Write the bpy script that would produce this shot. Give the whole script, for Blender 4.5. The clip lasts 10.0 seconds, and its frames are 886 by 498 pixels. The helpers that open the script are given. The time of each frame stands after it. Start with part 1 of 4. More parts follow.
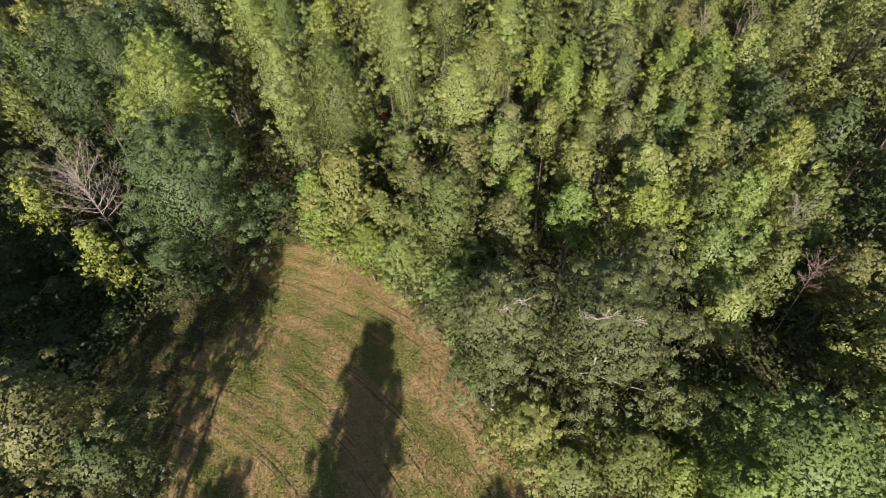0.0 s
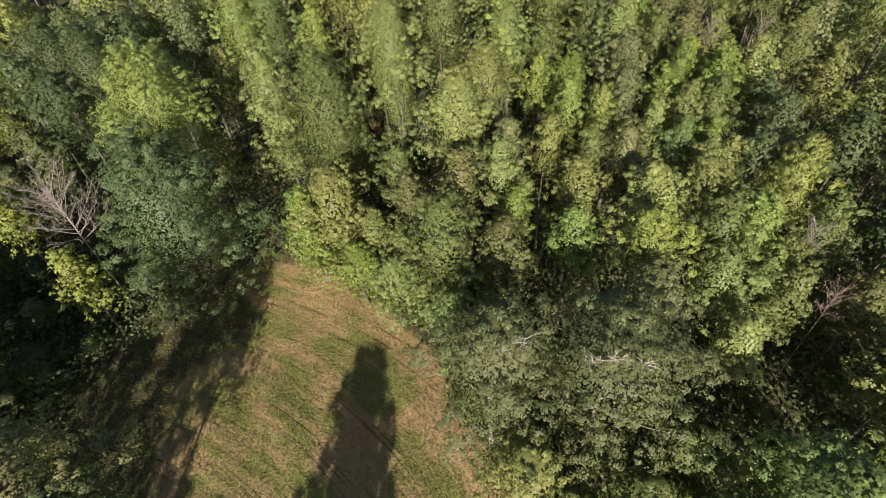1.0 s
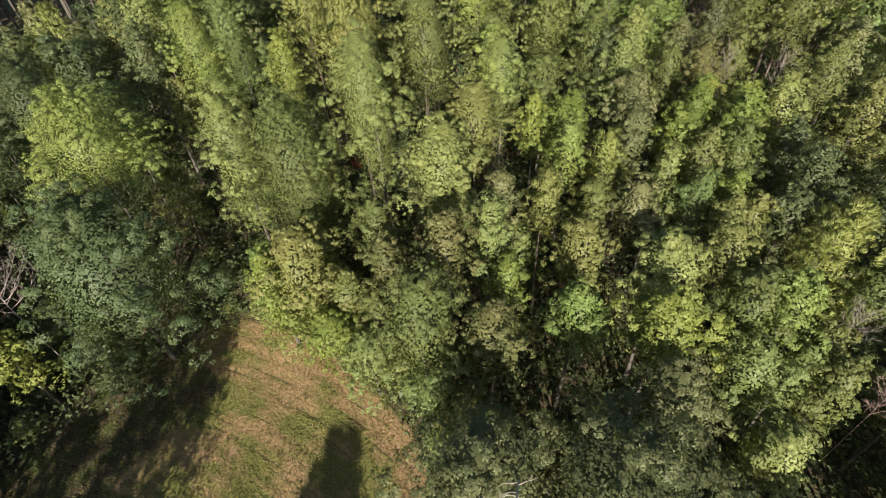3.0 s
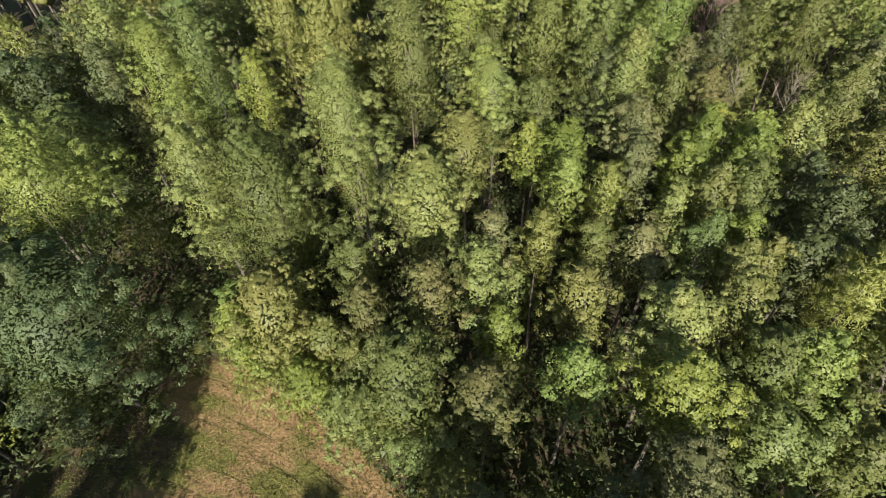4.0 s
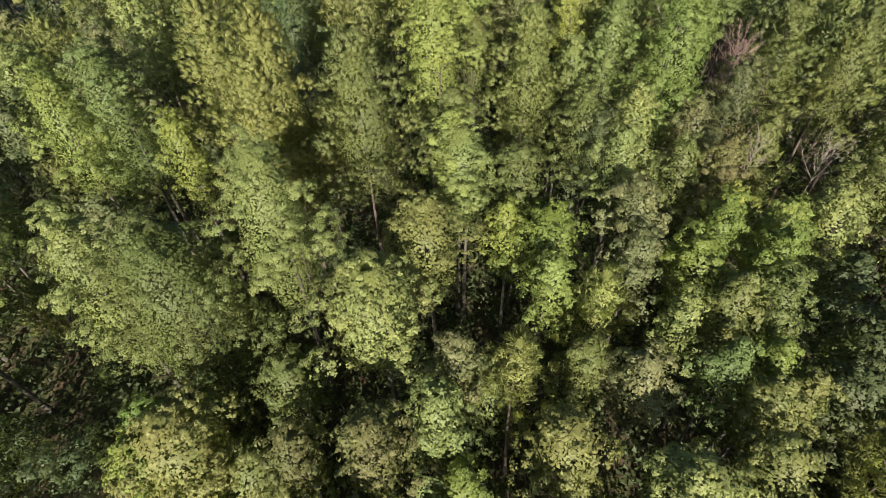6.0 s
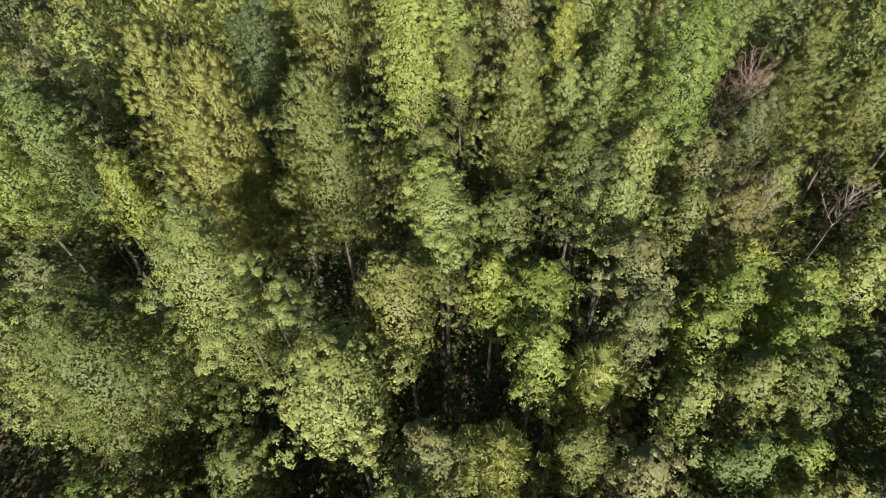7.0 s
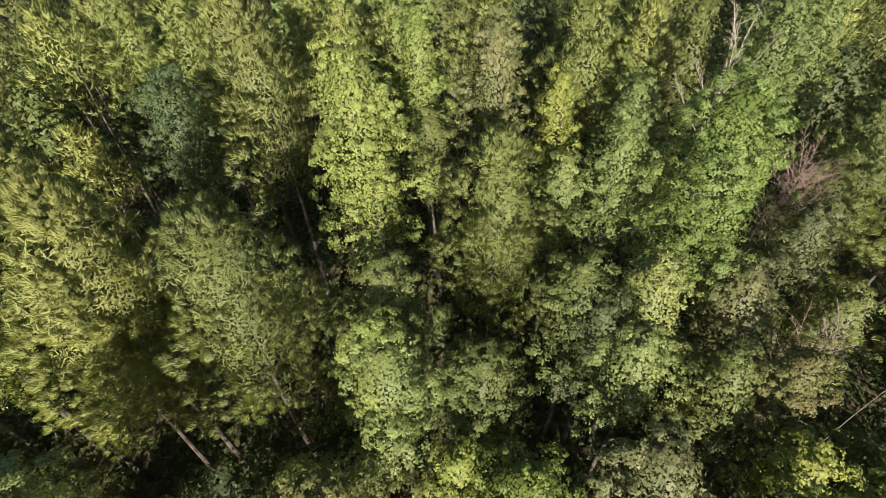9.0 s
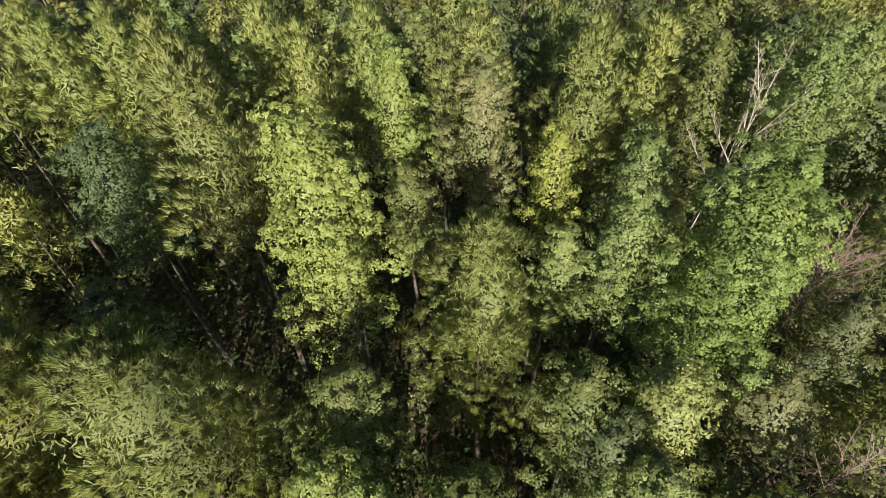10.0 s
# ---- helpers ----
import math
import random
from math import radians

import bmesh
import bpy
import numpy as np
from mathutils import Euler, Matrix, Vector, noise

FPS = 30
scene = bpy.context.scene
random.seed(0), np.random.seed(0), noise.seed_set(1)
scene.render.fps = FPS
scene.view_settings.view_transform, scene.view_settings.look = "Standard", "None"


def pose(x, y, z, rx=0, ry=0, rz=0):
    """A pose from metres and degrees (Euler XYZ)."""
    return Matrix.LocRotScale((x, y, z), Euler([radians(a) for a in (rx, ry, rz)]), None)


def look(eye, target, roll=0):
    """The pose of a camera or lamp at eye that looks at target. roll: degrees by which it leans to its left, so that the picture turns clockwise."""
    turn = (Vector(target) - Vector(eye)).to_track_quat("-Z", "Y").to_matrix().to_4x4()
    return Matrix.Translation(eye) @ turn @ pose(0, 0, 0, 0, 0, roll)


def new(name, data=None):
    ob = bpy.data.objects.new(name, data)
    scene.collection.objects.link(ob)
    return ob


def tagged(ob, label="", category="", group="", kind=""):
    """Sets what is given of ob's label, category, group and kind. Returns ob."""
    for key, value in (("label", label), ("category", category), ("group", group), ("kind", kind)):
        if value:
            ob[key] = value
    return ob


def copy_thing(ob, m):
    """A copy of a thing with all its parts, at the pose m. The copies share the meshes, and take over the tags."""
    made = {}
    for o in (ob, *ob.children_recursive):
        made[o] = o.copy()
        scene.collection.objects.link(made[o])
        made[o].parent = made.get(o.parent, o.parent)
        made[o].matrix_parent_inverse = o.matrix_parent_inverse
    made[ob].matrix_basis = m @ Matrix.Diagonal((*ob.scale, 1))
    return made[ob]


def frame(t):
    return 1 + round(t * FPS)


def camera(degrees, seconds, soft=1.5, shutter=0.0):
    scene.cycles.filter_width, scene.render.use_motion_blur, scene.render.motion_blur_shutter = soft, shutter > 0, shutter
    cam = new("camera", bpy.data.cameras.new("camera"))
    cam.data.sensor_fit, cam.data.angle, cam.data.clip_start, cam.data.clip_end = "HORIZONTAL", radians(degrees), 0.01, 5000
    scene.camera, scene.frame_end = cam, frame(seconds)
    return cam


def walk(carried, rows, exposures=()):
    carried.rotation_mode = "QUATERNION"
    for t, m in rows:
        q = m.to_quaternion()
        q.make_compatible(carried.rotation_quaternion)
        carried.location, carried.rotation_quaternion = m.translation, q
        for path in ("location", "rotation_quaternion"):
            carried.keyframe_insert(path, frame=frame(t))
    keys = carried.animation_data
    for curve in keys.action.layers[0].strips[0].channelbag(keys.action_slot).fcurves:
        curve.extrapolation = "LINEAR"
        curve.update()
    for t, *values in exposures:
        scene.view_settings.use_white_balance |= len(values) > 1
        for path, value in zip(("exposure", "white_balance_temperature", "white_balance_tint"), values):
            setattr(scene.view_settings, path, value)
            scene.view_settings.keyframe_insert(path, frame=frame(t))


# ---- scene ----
# ---- camera ----
cam = camera(83.7, 10.0, soft=0.55)
PATH = [
    (0, (0.16, -1.62, 43.158), (0.112, -0.199, 41.752), -4.0),
    (0.5, (0.298, -0.133, 43.006), (0.253, 1.29, 41.602), -4.0),
    (1, (0.542, 1.539, 42.806), (0.497, 2.964, 41.404), -4.0),
    (1.5, (0.831, 3.376, 42.647), (0.789, 4.804, 41.247), -4.0),
    (2, (1.149, 5.426, 42.556), (1.109, 6.855, 41.158), -3.9),
    (2.5, (1.539, 7.657, 42.455), (1.501, 9.089, 41.06), -3.9),
    (2.7, (1.739, 8.574, 42.441), (1.701, 10.008, 41.047), -3.9),
    (3.8, (2.625, 14.021, 42.322), (2.603, 15.454, 40.926), -3.5),
    (4, (2.812, 15.044, 42.3), (2.796, 16.477, 40.906), -3.4),
    (4.5, (3.388, 17.62, 42.212), (3.382, 19.055, 40.819), -3.0),
    (5, (4.139, 20.285, 42.167), (4.136, 21.722, 40.776), -2.9),
    (5.5, (5.008, 23.055, 42.159), (5.003, 24.493, 40.769), -3.0),
    (5.7, (5.357, 24.19, 42.17), (5.352, 25.629, 40.781), -2.9),
    (6.8, (7.187, 30.613, 42.402), (7.186, 32.036, 40.997), -2.8),
    (7, (7.491, 31.802, 42.419), (7.491, 33.225, 41.013), -2.8),
    (7.5, (8.172, 34.86, 42.466), (8.175, 36.279, 41.057), -2.7),
    (8, (8.885, 37.909, 42.517), (8.888, 39.324, 41.104), -2.8),
    (8.5, (9.586, 40.952, 42.525), (9.589, 42.367, 41.111), -2.8),
    (9, (10.336, 44.041, 42.551), (10.336, 45.457, 41.139), -2.9),
    (9.5, (11.028, 47.193, 42.661), (11.03, 48.607, 41.246), -2.8),
    (10, (11.578, 50.48, 42.724), (11.594, 51.89, 41.306), -2.7),
]
walk(cam, [(t, look(eye, target, roll)) for t, eye, target, roll in PATH])

# ---- light ----
SUN_UP, SUN_TURN = 25.0, 182.0  # elevation; compass turn of the sun from +y, clockwise
world = bpy.data.worlds.new("sky")
world.use_nodes = True
scene.world = world
wn = world.node_tree.nodes
sky = wn.new("ShaderNodeTexSky")
sky.sky_type = "NISHITA"
sky.sun_disc = False
sky.sun_elevation, sky.sun_rotation = radians(SUN_UP), radians(SUN_TURN)
world.node_tree.links.new(sky.outputs[0], wn["Background"].inputs[0])
wn["Background"].inputs[1].default_value = 0.062
sun = bpy.data.lights.new("sun", "SUN")
sun.energy, sun.angle, sun.color = 5.0, radians(0.6), (1.0, 0.912, 0.81)
sun_at = Vector((math.sin(radians(SUN_TURN)), math.cos(radians(SUN_TURN)), math.tan(radians(SUN_UP)))) * 100
new("sun", sun).matrix_world = look(sun_at, (0, 0, 0))
scene.view_settings.exposure = 1.47


# ---- materials ----
def nodes_of(name):
    m = bpy.data.materials.new(name)
    m.use_nodes = True
    nt = m.node_tree
    return m, nt, nt.nodes["Principled BSDF"], nt.nodes["Material Output"]


def node(nt, kind, **values):
    n = nt.nodes.new(kind)
    for k, v in values.items():
        n.inputs[k].default_value = v
    return n


def mix_rgb(nt, fac, a, b):
    n = nt.nodes.new("ShaderNodeMix")
    n.data_type = "RGBA"
    for socket, value in ((n.inputs[0], fac), (n.inputs[6], a), (n.inputs[7], b)):
        if hasattr(value, "is_output"):
            nt.links.new(value, socket)
        elif isinstance(value, tuple):
            socket.default_value = (*value, 1)
        else:
            socket.default_value = value
    return n.outputs[2]


def ramp(nt, value, lo, hi):
    n = nt.nodes.new("ShaderNodeMapRange")
    n.inputs[1].default_value, n.inputs[2].default_value = lo, hi
    nt.links.new(value, n.inputs[0])
    return n.outputs[0]


def leaf_material(name, main, other, gloss=0.55, through_light=0.35, other_share=0.5, fine_scale=7.0, vary=0.26, rough=0.5):
    """Foliage: each leaf its own shade, patches over the crown, each tree a little apart."""
    m, nt, bsdf, out = nodes_of(name)
    geo = nt.nodes.new("ShaderNodeNewGeometry")
    info = nt.nodes.new("ShaderNodeObjectInfo")
    patch = node(nt, "ShaderNodeTexNoise", Scale=0.45, Detail=3.0)
    nt.links.new(geo.outputs["Position"], patch.inputs["Vector"])
    col = mix_rgb(nt, ramp(nt, patch.outputs[0], 0.35 + 0.2 * (0.5 - other_share), 0.72 + 0.2 * (0.5 - other_share)), main, other)
    hsv = nt.nodes.new("ShaderNodeHueSaturation")
    nt.links.new(col, hsv.inputs["Color"])
    value = nt.nodes.new("ShaderNodeMapRange")
    value.inputs[3].default_value, value.inputs[4].default_value = 1 - vary, 1 + vary
    nt.links.new(geo.outputs["Random Per Island"], value.inputs[0])
    own = nt.nodes.new("ShaderNodeMapRange")
    own.inputs[3].default_value, own.inputs[4].default_value = 1.2, 0.84
    nt.links.new(info.outputs["Random"], own.inputs[0])
    both = nt.nodes.new("ShaderNodeMath")
    both.operation = "MULTIPLY"
    nt.links.new(value.outputs[0], both.inputs[0])
    nt.links.new(own.outputs[0], both.inputs[1])
    nt.links.new(both.outputs[0], hsv.inputs["Value"])
    hue = nt.nodes.new("ShaderNodeMapRange")
    hue.inputs[3].default_value, hue.inputs[4].default_value = 0.48, 0.52
    nt.links.new(info.outputs["Random"], hue.inputs[0])
    nt.links.new(hue.outputs[0], hsv.inputs["Hue"])
    fine = node(nt, "ShaderNodeTexNoise", Scale=fine_scale, Detail=2.0)
    nt.links.new(geo.outputs["Position"], fine.inputs["Vector"])
    speck = mix_rgb(nt, ramp(nt, fine.outputs[0], 0.38, 0.62), tuple([1 - 0.38 * rough] * 3), tuple([1 + 0.3 * rough] * 3))
    grain = nt.nodes.new("ShaderNodeMix")
    grain.data_type, grain.blend_type = "RGBA", "MULTIPLY"
    grain.inputs[0].default_value = 1.0
    nt.links.new(hsv.outputs[0], grain.inputs[6])
    nt.links.new(speck, grain.inputs[7])
    nt.links.new(grain.outputs[2], bsdf.inputs["Base Color"])
    bump = node(nt, "ShaderNodeBump", Strength=0.5 * rough, Distance=0.06)
    nt.links.new(fine.outputs[0], bump.inputs["Height"])
    nt.links.new(bump.outputs[0], bsdf.inputs["Normal"])
    bsdf.inputs["Roughness"].default_value = gloss
    bsdf.inputs["Specular IOR Level"].default_value = 0.2
    trans = nt.nodes.new("ShaderNodeBsdfTranslucent")
    warm = mix_rgb(nt, 0.45, hsv.outputs[0], (0.26, 0.31, 0.035))
    nt.links.new(warm, trans.inputs["Color"])
    mixer = nt.nodes.new("ShaderNodeMixShader")
    mixer.inputs[0].default_value = through_light
    nt.links.new(bsdf.outputs[0], mixer.inputs[1])
    nt.links.new(trans.outputs[0], mixer.inputs[2])
    nt.links.new(mixer.outputs[0], out.inputs[0])
    return m


def bark_material(name, main, other, scale):
    m, nt, bsdf, out = nodes_of(name)
    coord = nt.nodes.new("ShaderNodeNewGeometry")
    n1 = node(nt, "ShaderNodeTexNoise", Scale=scale, Detail=6.0)
    nt.links.new(coord.outputs["Position"], n1.inputs["Vector"])
    nt.links.new(mix_rgb(nt, ramp(nt, n1.outputs[0], 0.35, 0.65), main, other), bsdf.inputs["Base Color"])
    bump = node(nt, "ShaderNodeBump", Strength=0.6, Distance=0.03)
    nt.links.new(n1.outputs[0], bump.inputs["Height"])
    nt.links.new(bump.outputs[0], bsdf.inputs["Normal"])
    bsdf.inputs["Roughness"].default_value = 0.9
    return m


LEAF = {
    "green": leaf_material("leaf_green", (0.127, 0.164, 0.056), (0.158, 0.187, 0.059)),
    "bright": leaf_material("leaf_bright", (0.136, 0.184, 0.049), (0.168, 0.204, 0.056)),
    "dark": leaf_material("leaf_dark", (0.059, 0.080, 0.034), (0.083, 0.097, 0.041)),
    "olive": leaf_material("leaf_olive", (0.110, 0.131, 0.041), (0.139, 0.146, 0.049)),
    "sage": leaf_material("leaf_sage", (0.103, 0.126, 0.053), (0.140, 0.140, 0.062)),
    "cool": leaf_material("leaf_cool", (0.073, 0.103, 0.046), (0.097, 0.118, 0.049)),
    "dull": leaf_material("leaf_dull", (0.103, 0.114, 0.050), (0.131, 0.130, 0.055)),
    "yellow": leaf_material("leaf_yellow", (0.162, 0.190, 0.043), (0.137, 0.172, 0.043)),
    "brown": leaf_material("leaf_brown", (0.113, 0.108, 0.042), (0.091, 0.108, 0.036), gloss=0.6),
    "red": leaf_material("leaf_red", (0.120, 0.022, 0.019), (0.087, 0.025, 0.019)),
    "pine": leaf_material("needle_green", (0.207, 0.243, 0.075), (0.243, 0.261, 0.082), gloss=0.55, through_light=0.45, fine_scale=9.0, vary=0.16, rough=0.3),
    "pine_yellow": leaf_material("needle_yellow", (0.237, 0.246, 0.083), (0.213, 0.235, 0.076), gloss=0.55, through_light=0.45, fine_scale=9.0, vary=0.16, rough=0.3),
    "pine_dark": leaf_material("needle_dark", (0.138, 0.166, 0.064), (0.178, 0.198, 0.064), gloss=0.55, through_light=0.45, fine_scale=9.0, vary=0.16, rough=0.3),
}
BARK = bark_material("bark_grey", (0.045, 0.039, 0.03), (0.09, 0.078, 0.06), 9.0)
PALE = bark_material("bark_pale", (0.31, 0.28, 0.225), (0.2, 0.17, 0.13), 5.0)
PINE_BARK = bark_material("bark_pine", (0.05, 0.037, 0.029), (0.09, 0.068, 0.052), 7.0)
DEAD = bark_material("dead_wood", (0.25, 0.215, 0.18), (0.16, 0.13, 0.11), 8.0)
PINK = bark_material("reddish_twigs", (0.25, 0.16, 0.145), (0.17, 0.115, 0.1), 6.0)


# ---- meshes ----
def mesh_from(name, *groups, normals=None):
    """A mesh from one or more groups: vertices, faces, vertices, faces ... The faces of a group all have as many corners.
    normals: for massed foliage, the rounded shading normal of each vertex."""
    me = bpy.data.meshes.new(name)
    verts, index, starts, v0, l0 = [], [], [], 0, 0
    for v, f in zip(groups[::2], groups[1::2]):
        n, k = f.shape
        verts.append(v)
        index.append((f + v0).ravel())
        starts.append(l0 + np.arange(0, n * k, k))
        v0, l0 = v0 + len(v), l0 + n * k
    verts, index, starts = np.concatenate(verts), np.concatenate(index), np.concatenate(starts)
    me.vertices.add(len(verts))
    me.vertices.foreach_set("co", np.ascontiguousarray(verts, dtype=np.float32).ravel())
    me.loops.add(len(index))
    me.loops.foreach_set("vertex_index", index.astype(np.int32))
    me.polygons.add(len(starts))
    me.polygons.foreach_set("loop_start", starts.astype(np.int32))
    me.update(calc_edges=True)
    if normals is not None:
        layer = me.attributes.new("custom_normal", "FLOAT_VECTOR", "POINT")
        layer.data.foreach_set("vector", np.ascontiguousarray(unit(normals), dtype=np.float32).ravel())
    return me


GOLD = (1 + 5 ** 0.5) / 2
ICO_V = np.array([(-1, GOLD, 0), (1, GOLD, 0), (-1, -GOLD, 0), (1, -GOLD, 0), (0, -1, GOLD), (0, 1, GOLD), (0, -1, -GOLD), (0, 1, -GOLD), (GOLD, 0, -1), (GOLD, 0, 1), (-GOLD, 0, -1), (-GOLD, 0, 1)]) / math.hypot(1, GOLD)
ICO_F = np.array([(0, 11, 5), (0, 5, 1), (0, 1, 7), (0, 7, 10), (0, 10, 11), (1, 5, 9), (5, 11, 4), (11, 10, 2), (10, 7, 6), (7, 1, 8), (3, 9, 4), (3, 4, 2), (3, 2, 6), (3, 6, 8), (3, 8, 9), (4, 9, 5), (2, 4, 11), (6, 2, 10), (8, 6, 7), (9, 8, 1)])


def lumps(rng, at, sizes, flat):
    """Closed rough lumps of massed foliage."""
    n, k = len(at), len(ICO_V)
    v = ICO_V[None] * np.asarray(sizes)[:, None, None] * np.asarray(flat) * rng.uniform(0.72, 1.15, (n, k, 1))
    turn = rng.uniform(0, 6.28, n)
    c, s = np.cos(turn)[:, None], np.sin(turn)[:, None]
    v = np.stack([v[..., 0] * c - v[..., 1] * s, v[..., 0] * s + v[..., 1] * c, v[..., 2]], -1)
    out = v / np.asarray(flat) ** 2
    return (v + at[:, None]).reshape(-1, 3), (ICO_F[None] + k * np.arange(n)[:, None, None]).reshape(-1, 3), out.reshape(-1, 3)


def part(name, me, material, parent, label=""):
    ob = new(name, me)
    if not me.materials:
        me.materials.append(material)
    ob.parent = parent
    return tagged(ob, label) if label else ob


def unit(v):
    return v / np.maximum(np.linalg.norm(v, axis=-1, keepdims=True), 1e-9)


def tube(points, radii, sides=6):
    """A tapered limb along points."""
    points = np.asarray(points, dtype=float)
    way = unit(np.gradient(points, axis=0))
    side = unit(np.cross(way, (0.31, 0.95, 0.05)))
    up = np.cross(way, side)
    a = np.linspace(0, 2 * math.pi, sides, endpoint=False)
    ring = (np.cos(a)[None, :, None] * side[:, None] + np.sin(a)[None, :, None] * up[:, None]) * np.asarray(radii)[:, None, None]
    verts = (points[:, None] + ring).reshape(-1, 3)
    i, j = np.meshgrid(np.arange(len(points) - 1), np.arange(sides), indexing="ij")
    k = (j + 1) % sides
    faces = np.stack([i * sides + j, i * sides + k, (i + 1) * sides + k, (i + 1) * sides + j], -1).reshape(-1, 4)
    return verts, faces


def joined(pieces):
    verts, faces, start = [], [], 0
    for v, f in pieces:
        verts.append(v)
        faces.append(f + start)
        start += len(v)
    return np.concatenate(verts), np.concatenate(faces)


def leaves(rng, at, normal, length, width, tall=None):
    """Pointed leaf blades, tapering from a broad foot to the tip. tall: which way they face as a mass."""
    n = len(at)
    normal = unit(normal)
    if tall is not None:
        normal = normal * np.where((normal * tall).sum(1, keepdims=True) < 0, -1, 1)
    along = unit(np.cross(normal, rng.normal(size=(n, 3))))
    across = np.cross(normal, along)
    size = (0.65 + 0.7 * rng.random((n, 1)))
    l, w = along * length * size * 0.5, across * width * size * 0.55
    verts = np.stack([at - l * 0.8 - w, at - l * rng.uniform(0.1, 0.8, (n, 1)) + w, at + l * 1.2], 1)
    turn = (np.cross(verts[:, 1] - verts[:, 0], verts[:, 2] - verts[:, 0]) * normal).sum(1) < 0
    verts[turn] = verts[turn][:, ::-1]
    return verts.reshape(-1, 3), np.arange(3 * n).reshape(n, 3)


def smooth(a, b, v):
    t = np.clip((v - a) / (b - a), 0, 1)
    return t * t * (3 - 2 * t)


def meadow_edge(y):
    """The eastern and western bounds of the mown meadow at y."""
    east = np.interp(y, [-80, 10, 15, 20, 23, 29, 35, 40, 44], [8, 8, 6.5, 3, 0.5, -1.5, -6.5, -12, -20])
    west = np.interp(y, [-80, 10, 22, 28, 33, 38, 44], [-32, -34, -37, -37, -32, -28, -22])
    return west, east


def ground_z(x, y):
    """The meadow lies level; the wood climbs gently away from it."""
    x, y = np.asarray(x, dtype=float), np.asarray(y, dtype=float)
    turn = np.hypot(x + 37.3, y + 8.8)
    row = np.sin(turn * 4.6 + 1.4 * np.sin(turn * 0.7) + 0.7 * np.sin(x * 0.4 + y * 0.23)) ** 3
    west, east = meadow_edge(y)
    open_land = smooth(0, 3, np.minimum(np.minimum(x - west, east - x), 43 - y))
    return 0.035 * row * open_land + 7.0 * smooth(28, 110, y) + 0.12 * np.sin(x * 0.35 + 1) * np.cos(y * 0.28) + 0.05 * np.sin(x * 0.9 + y * 0.7)


SEED = [10]
MADE = []  # x, y, radius and top of every tree, for the gaps between them


def crown_area(r, depth):
    return 2.2 * math.pi * r * (0.55 * r + 0.62 * depth)


def crown_lobes(rng, top, r, depth, shape, big=1.0):
    """Middles and radii of the boughs' leaf masses, set about the trunk's axis at x = y = 0."""
    size = min(1.75, max(0.5, 0.2 + 0.33 * r)) * big
    n = max(7, int(0.6 * crown_area(r, depth) / (math.pi * size * size)))
    h = ((np.arange(n) + rng.random(n)) / n) ** 0.85
    radii = size * rng.uniform(0.62, 1.22, n) * (1.08 - 0.3 * h)
    ang = np.arange(n) * 2.39996 + rng.normal(0, 0.4, n)
    wave = 1 + 0.14 * np.sin(ang * 2 + rng.random() * 6) + 0.12 * np.sin(ang * 3 + rng.random() * 6 + h * 3)
    rad = r * np.maximum(0.05, profile(h, shape)) * wave * rng.choice([0.84, 0.98, 1.1, 0.5], n, p=[0.36, 0.36, 0.16, 0.12]) - 0.5 * radii
    rad = np.clip(rad, 0, 1.1 * r)
    z = top - depth + depth * h - 0.75 * radii * h - 0.12 * depth * (rad / r) ** 2 * h
    return np.stack([rad * np.cos(ang), rad * np.sin(ang), z], 1), radii


def profile(h, shape):
    """Share of a crown's radius at the height h from its foot (0) to its top (1)."""
    if shape == "cone":
        return np.clip(1.04 - h, 0.02, 1) ** 0.62 * np.clip(0.55 + h * 3.0, 0, 1)
    if shape == "pine":
        return np.sin(math.pi * np.clip(0.12 + 0.86 * h, 0, 1) ** 0.72) ** 0.8
    if shape == "oval":
        return np.sin(math.pi * np.clip(0.1 + 0.86 * h, 0, 1) ** 0.9) ** 0.7
    return np.sqrt(np.clip(1 - h ** 2.4, 0.005, 1)) * np.clip(0.7 + h * 1.5, 0, 1)


def crown_skin(rng, n, top, r, depth, shape, lo, hi):
    """Points strewn through the outer layer of a crown, denser towards its top, and their outward directions."""
    h = rng.random(n) ** 0.7
    a = rng.uniform(0, 2 * math.pi, n)
    wave = 1 + 0.08 * np.sin(a * 3 + h * 7 + rng.random() * 6) + 0.06 * np.sin(a * 5 - h * 11 + rng.random() * 6)
    at_top = rng.random(n) < 0.22 * r / (r + 0.5 * depth)
    share = np.where(at_top, np.sqrt(rng.random(n)) * 0.7, rng.uniform(lo, hi, n)) * wave
    rad = r * profile(h, shape) * share
    z = top - depth + depth * (0.04 + 0.9 * h)
    z = np.where(at_top, top - depth * 0.1 - 0.28 * depth * (rad / r) ** 2, z)
    at = np.stack([rad * np.cos(a), rad * np.sin(a), z], 1)
    return at, unit((at - np.array([0, 0, top - 0.55 * depth])) / np.array([r, r, 0.5 * depth]) ** 2)


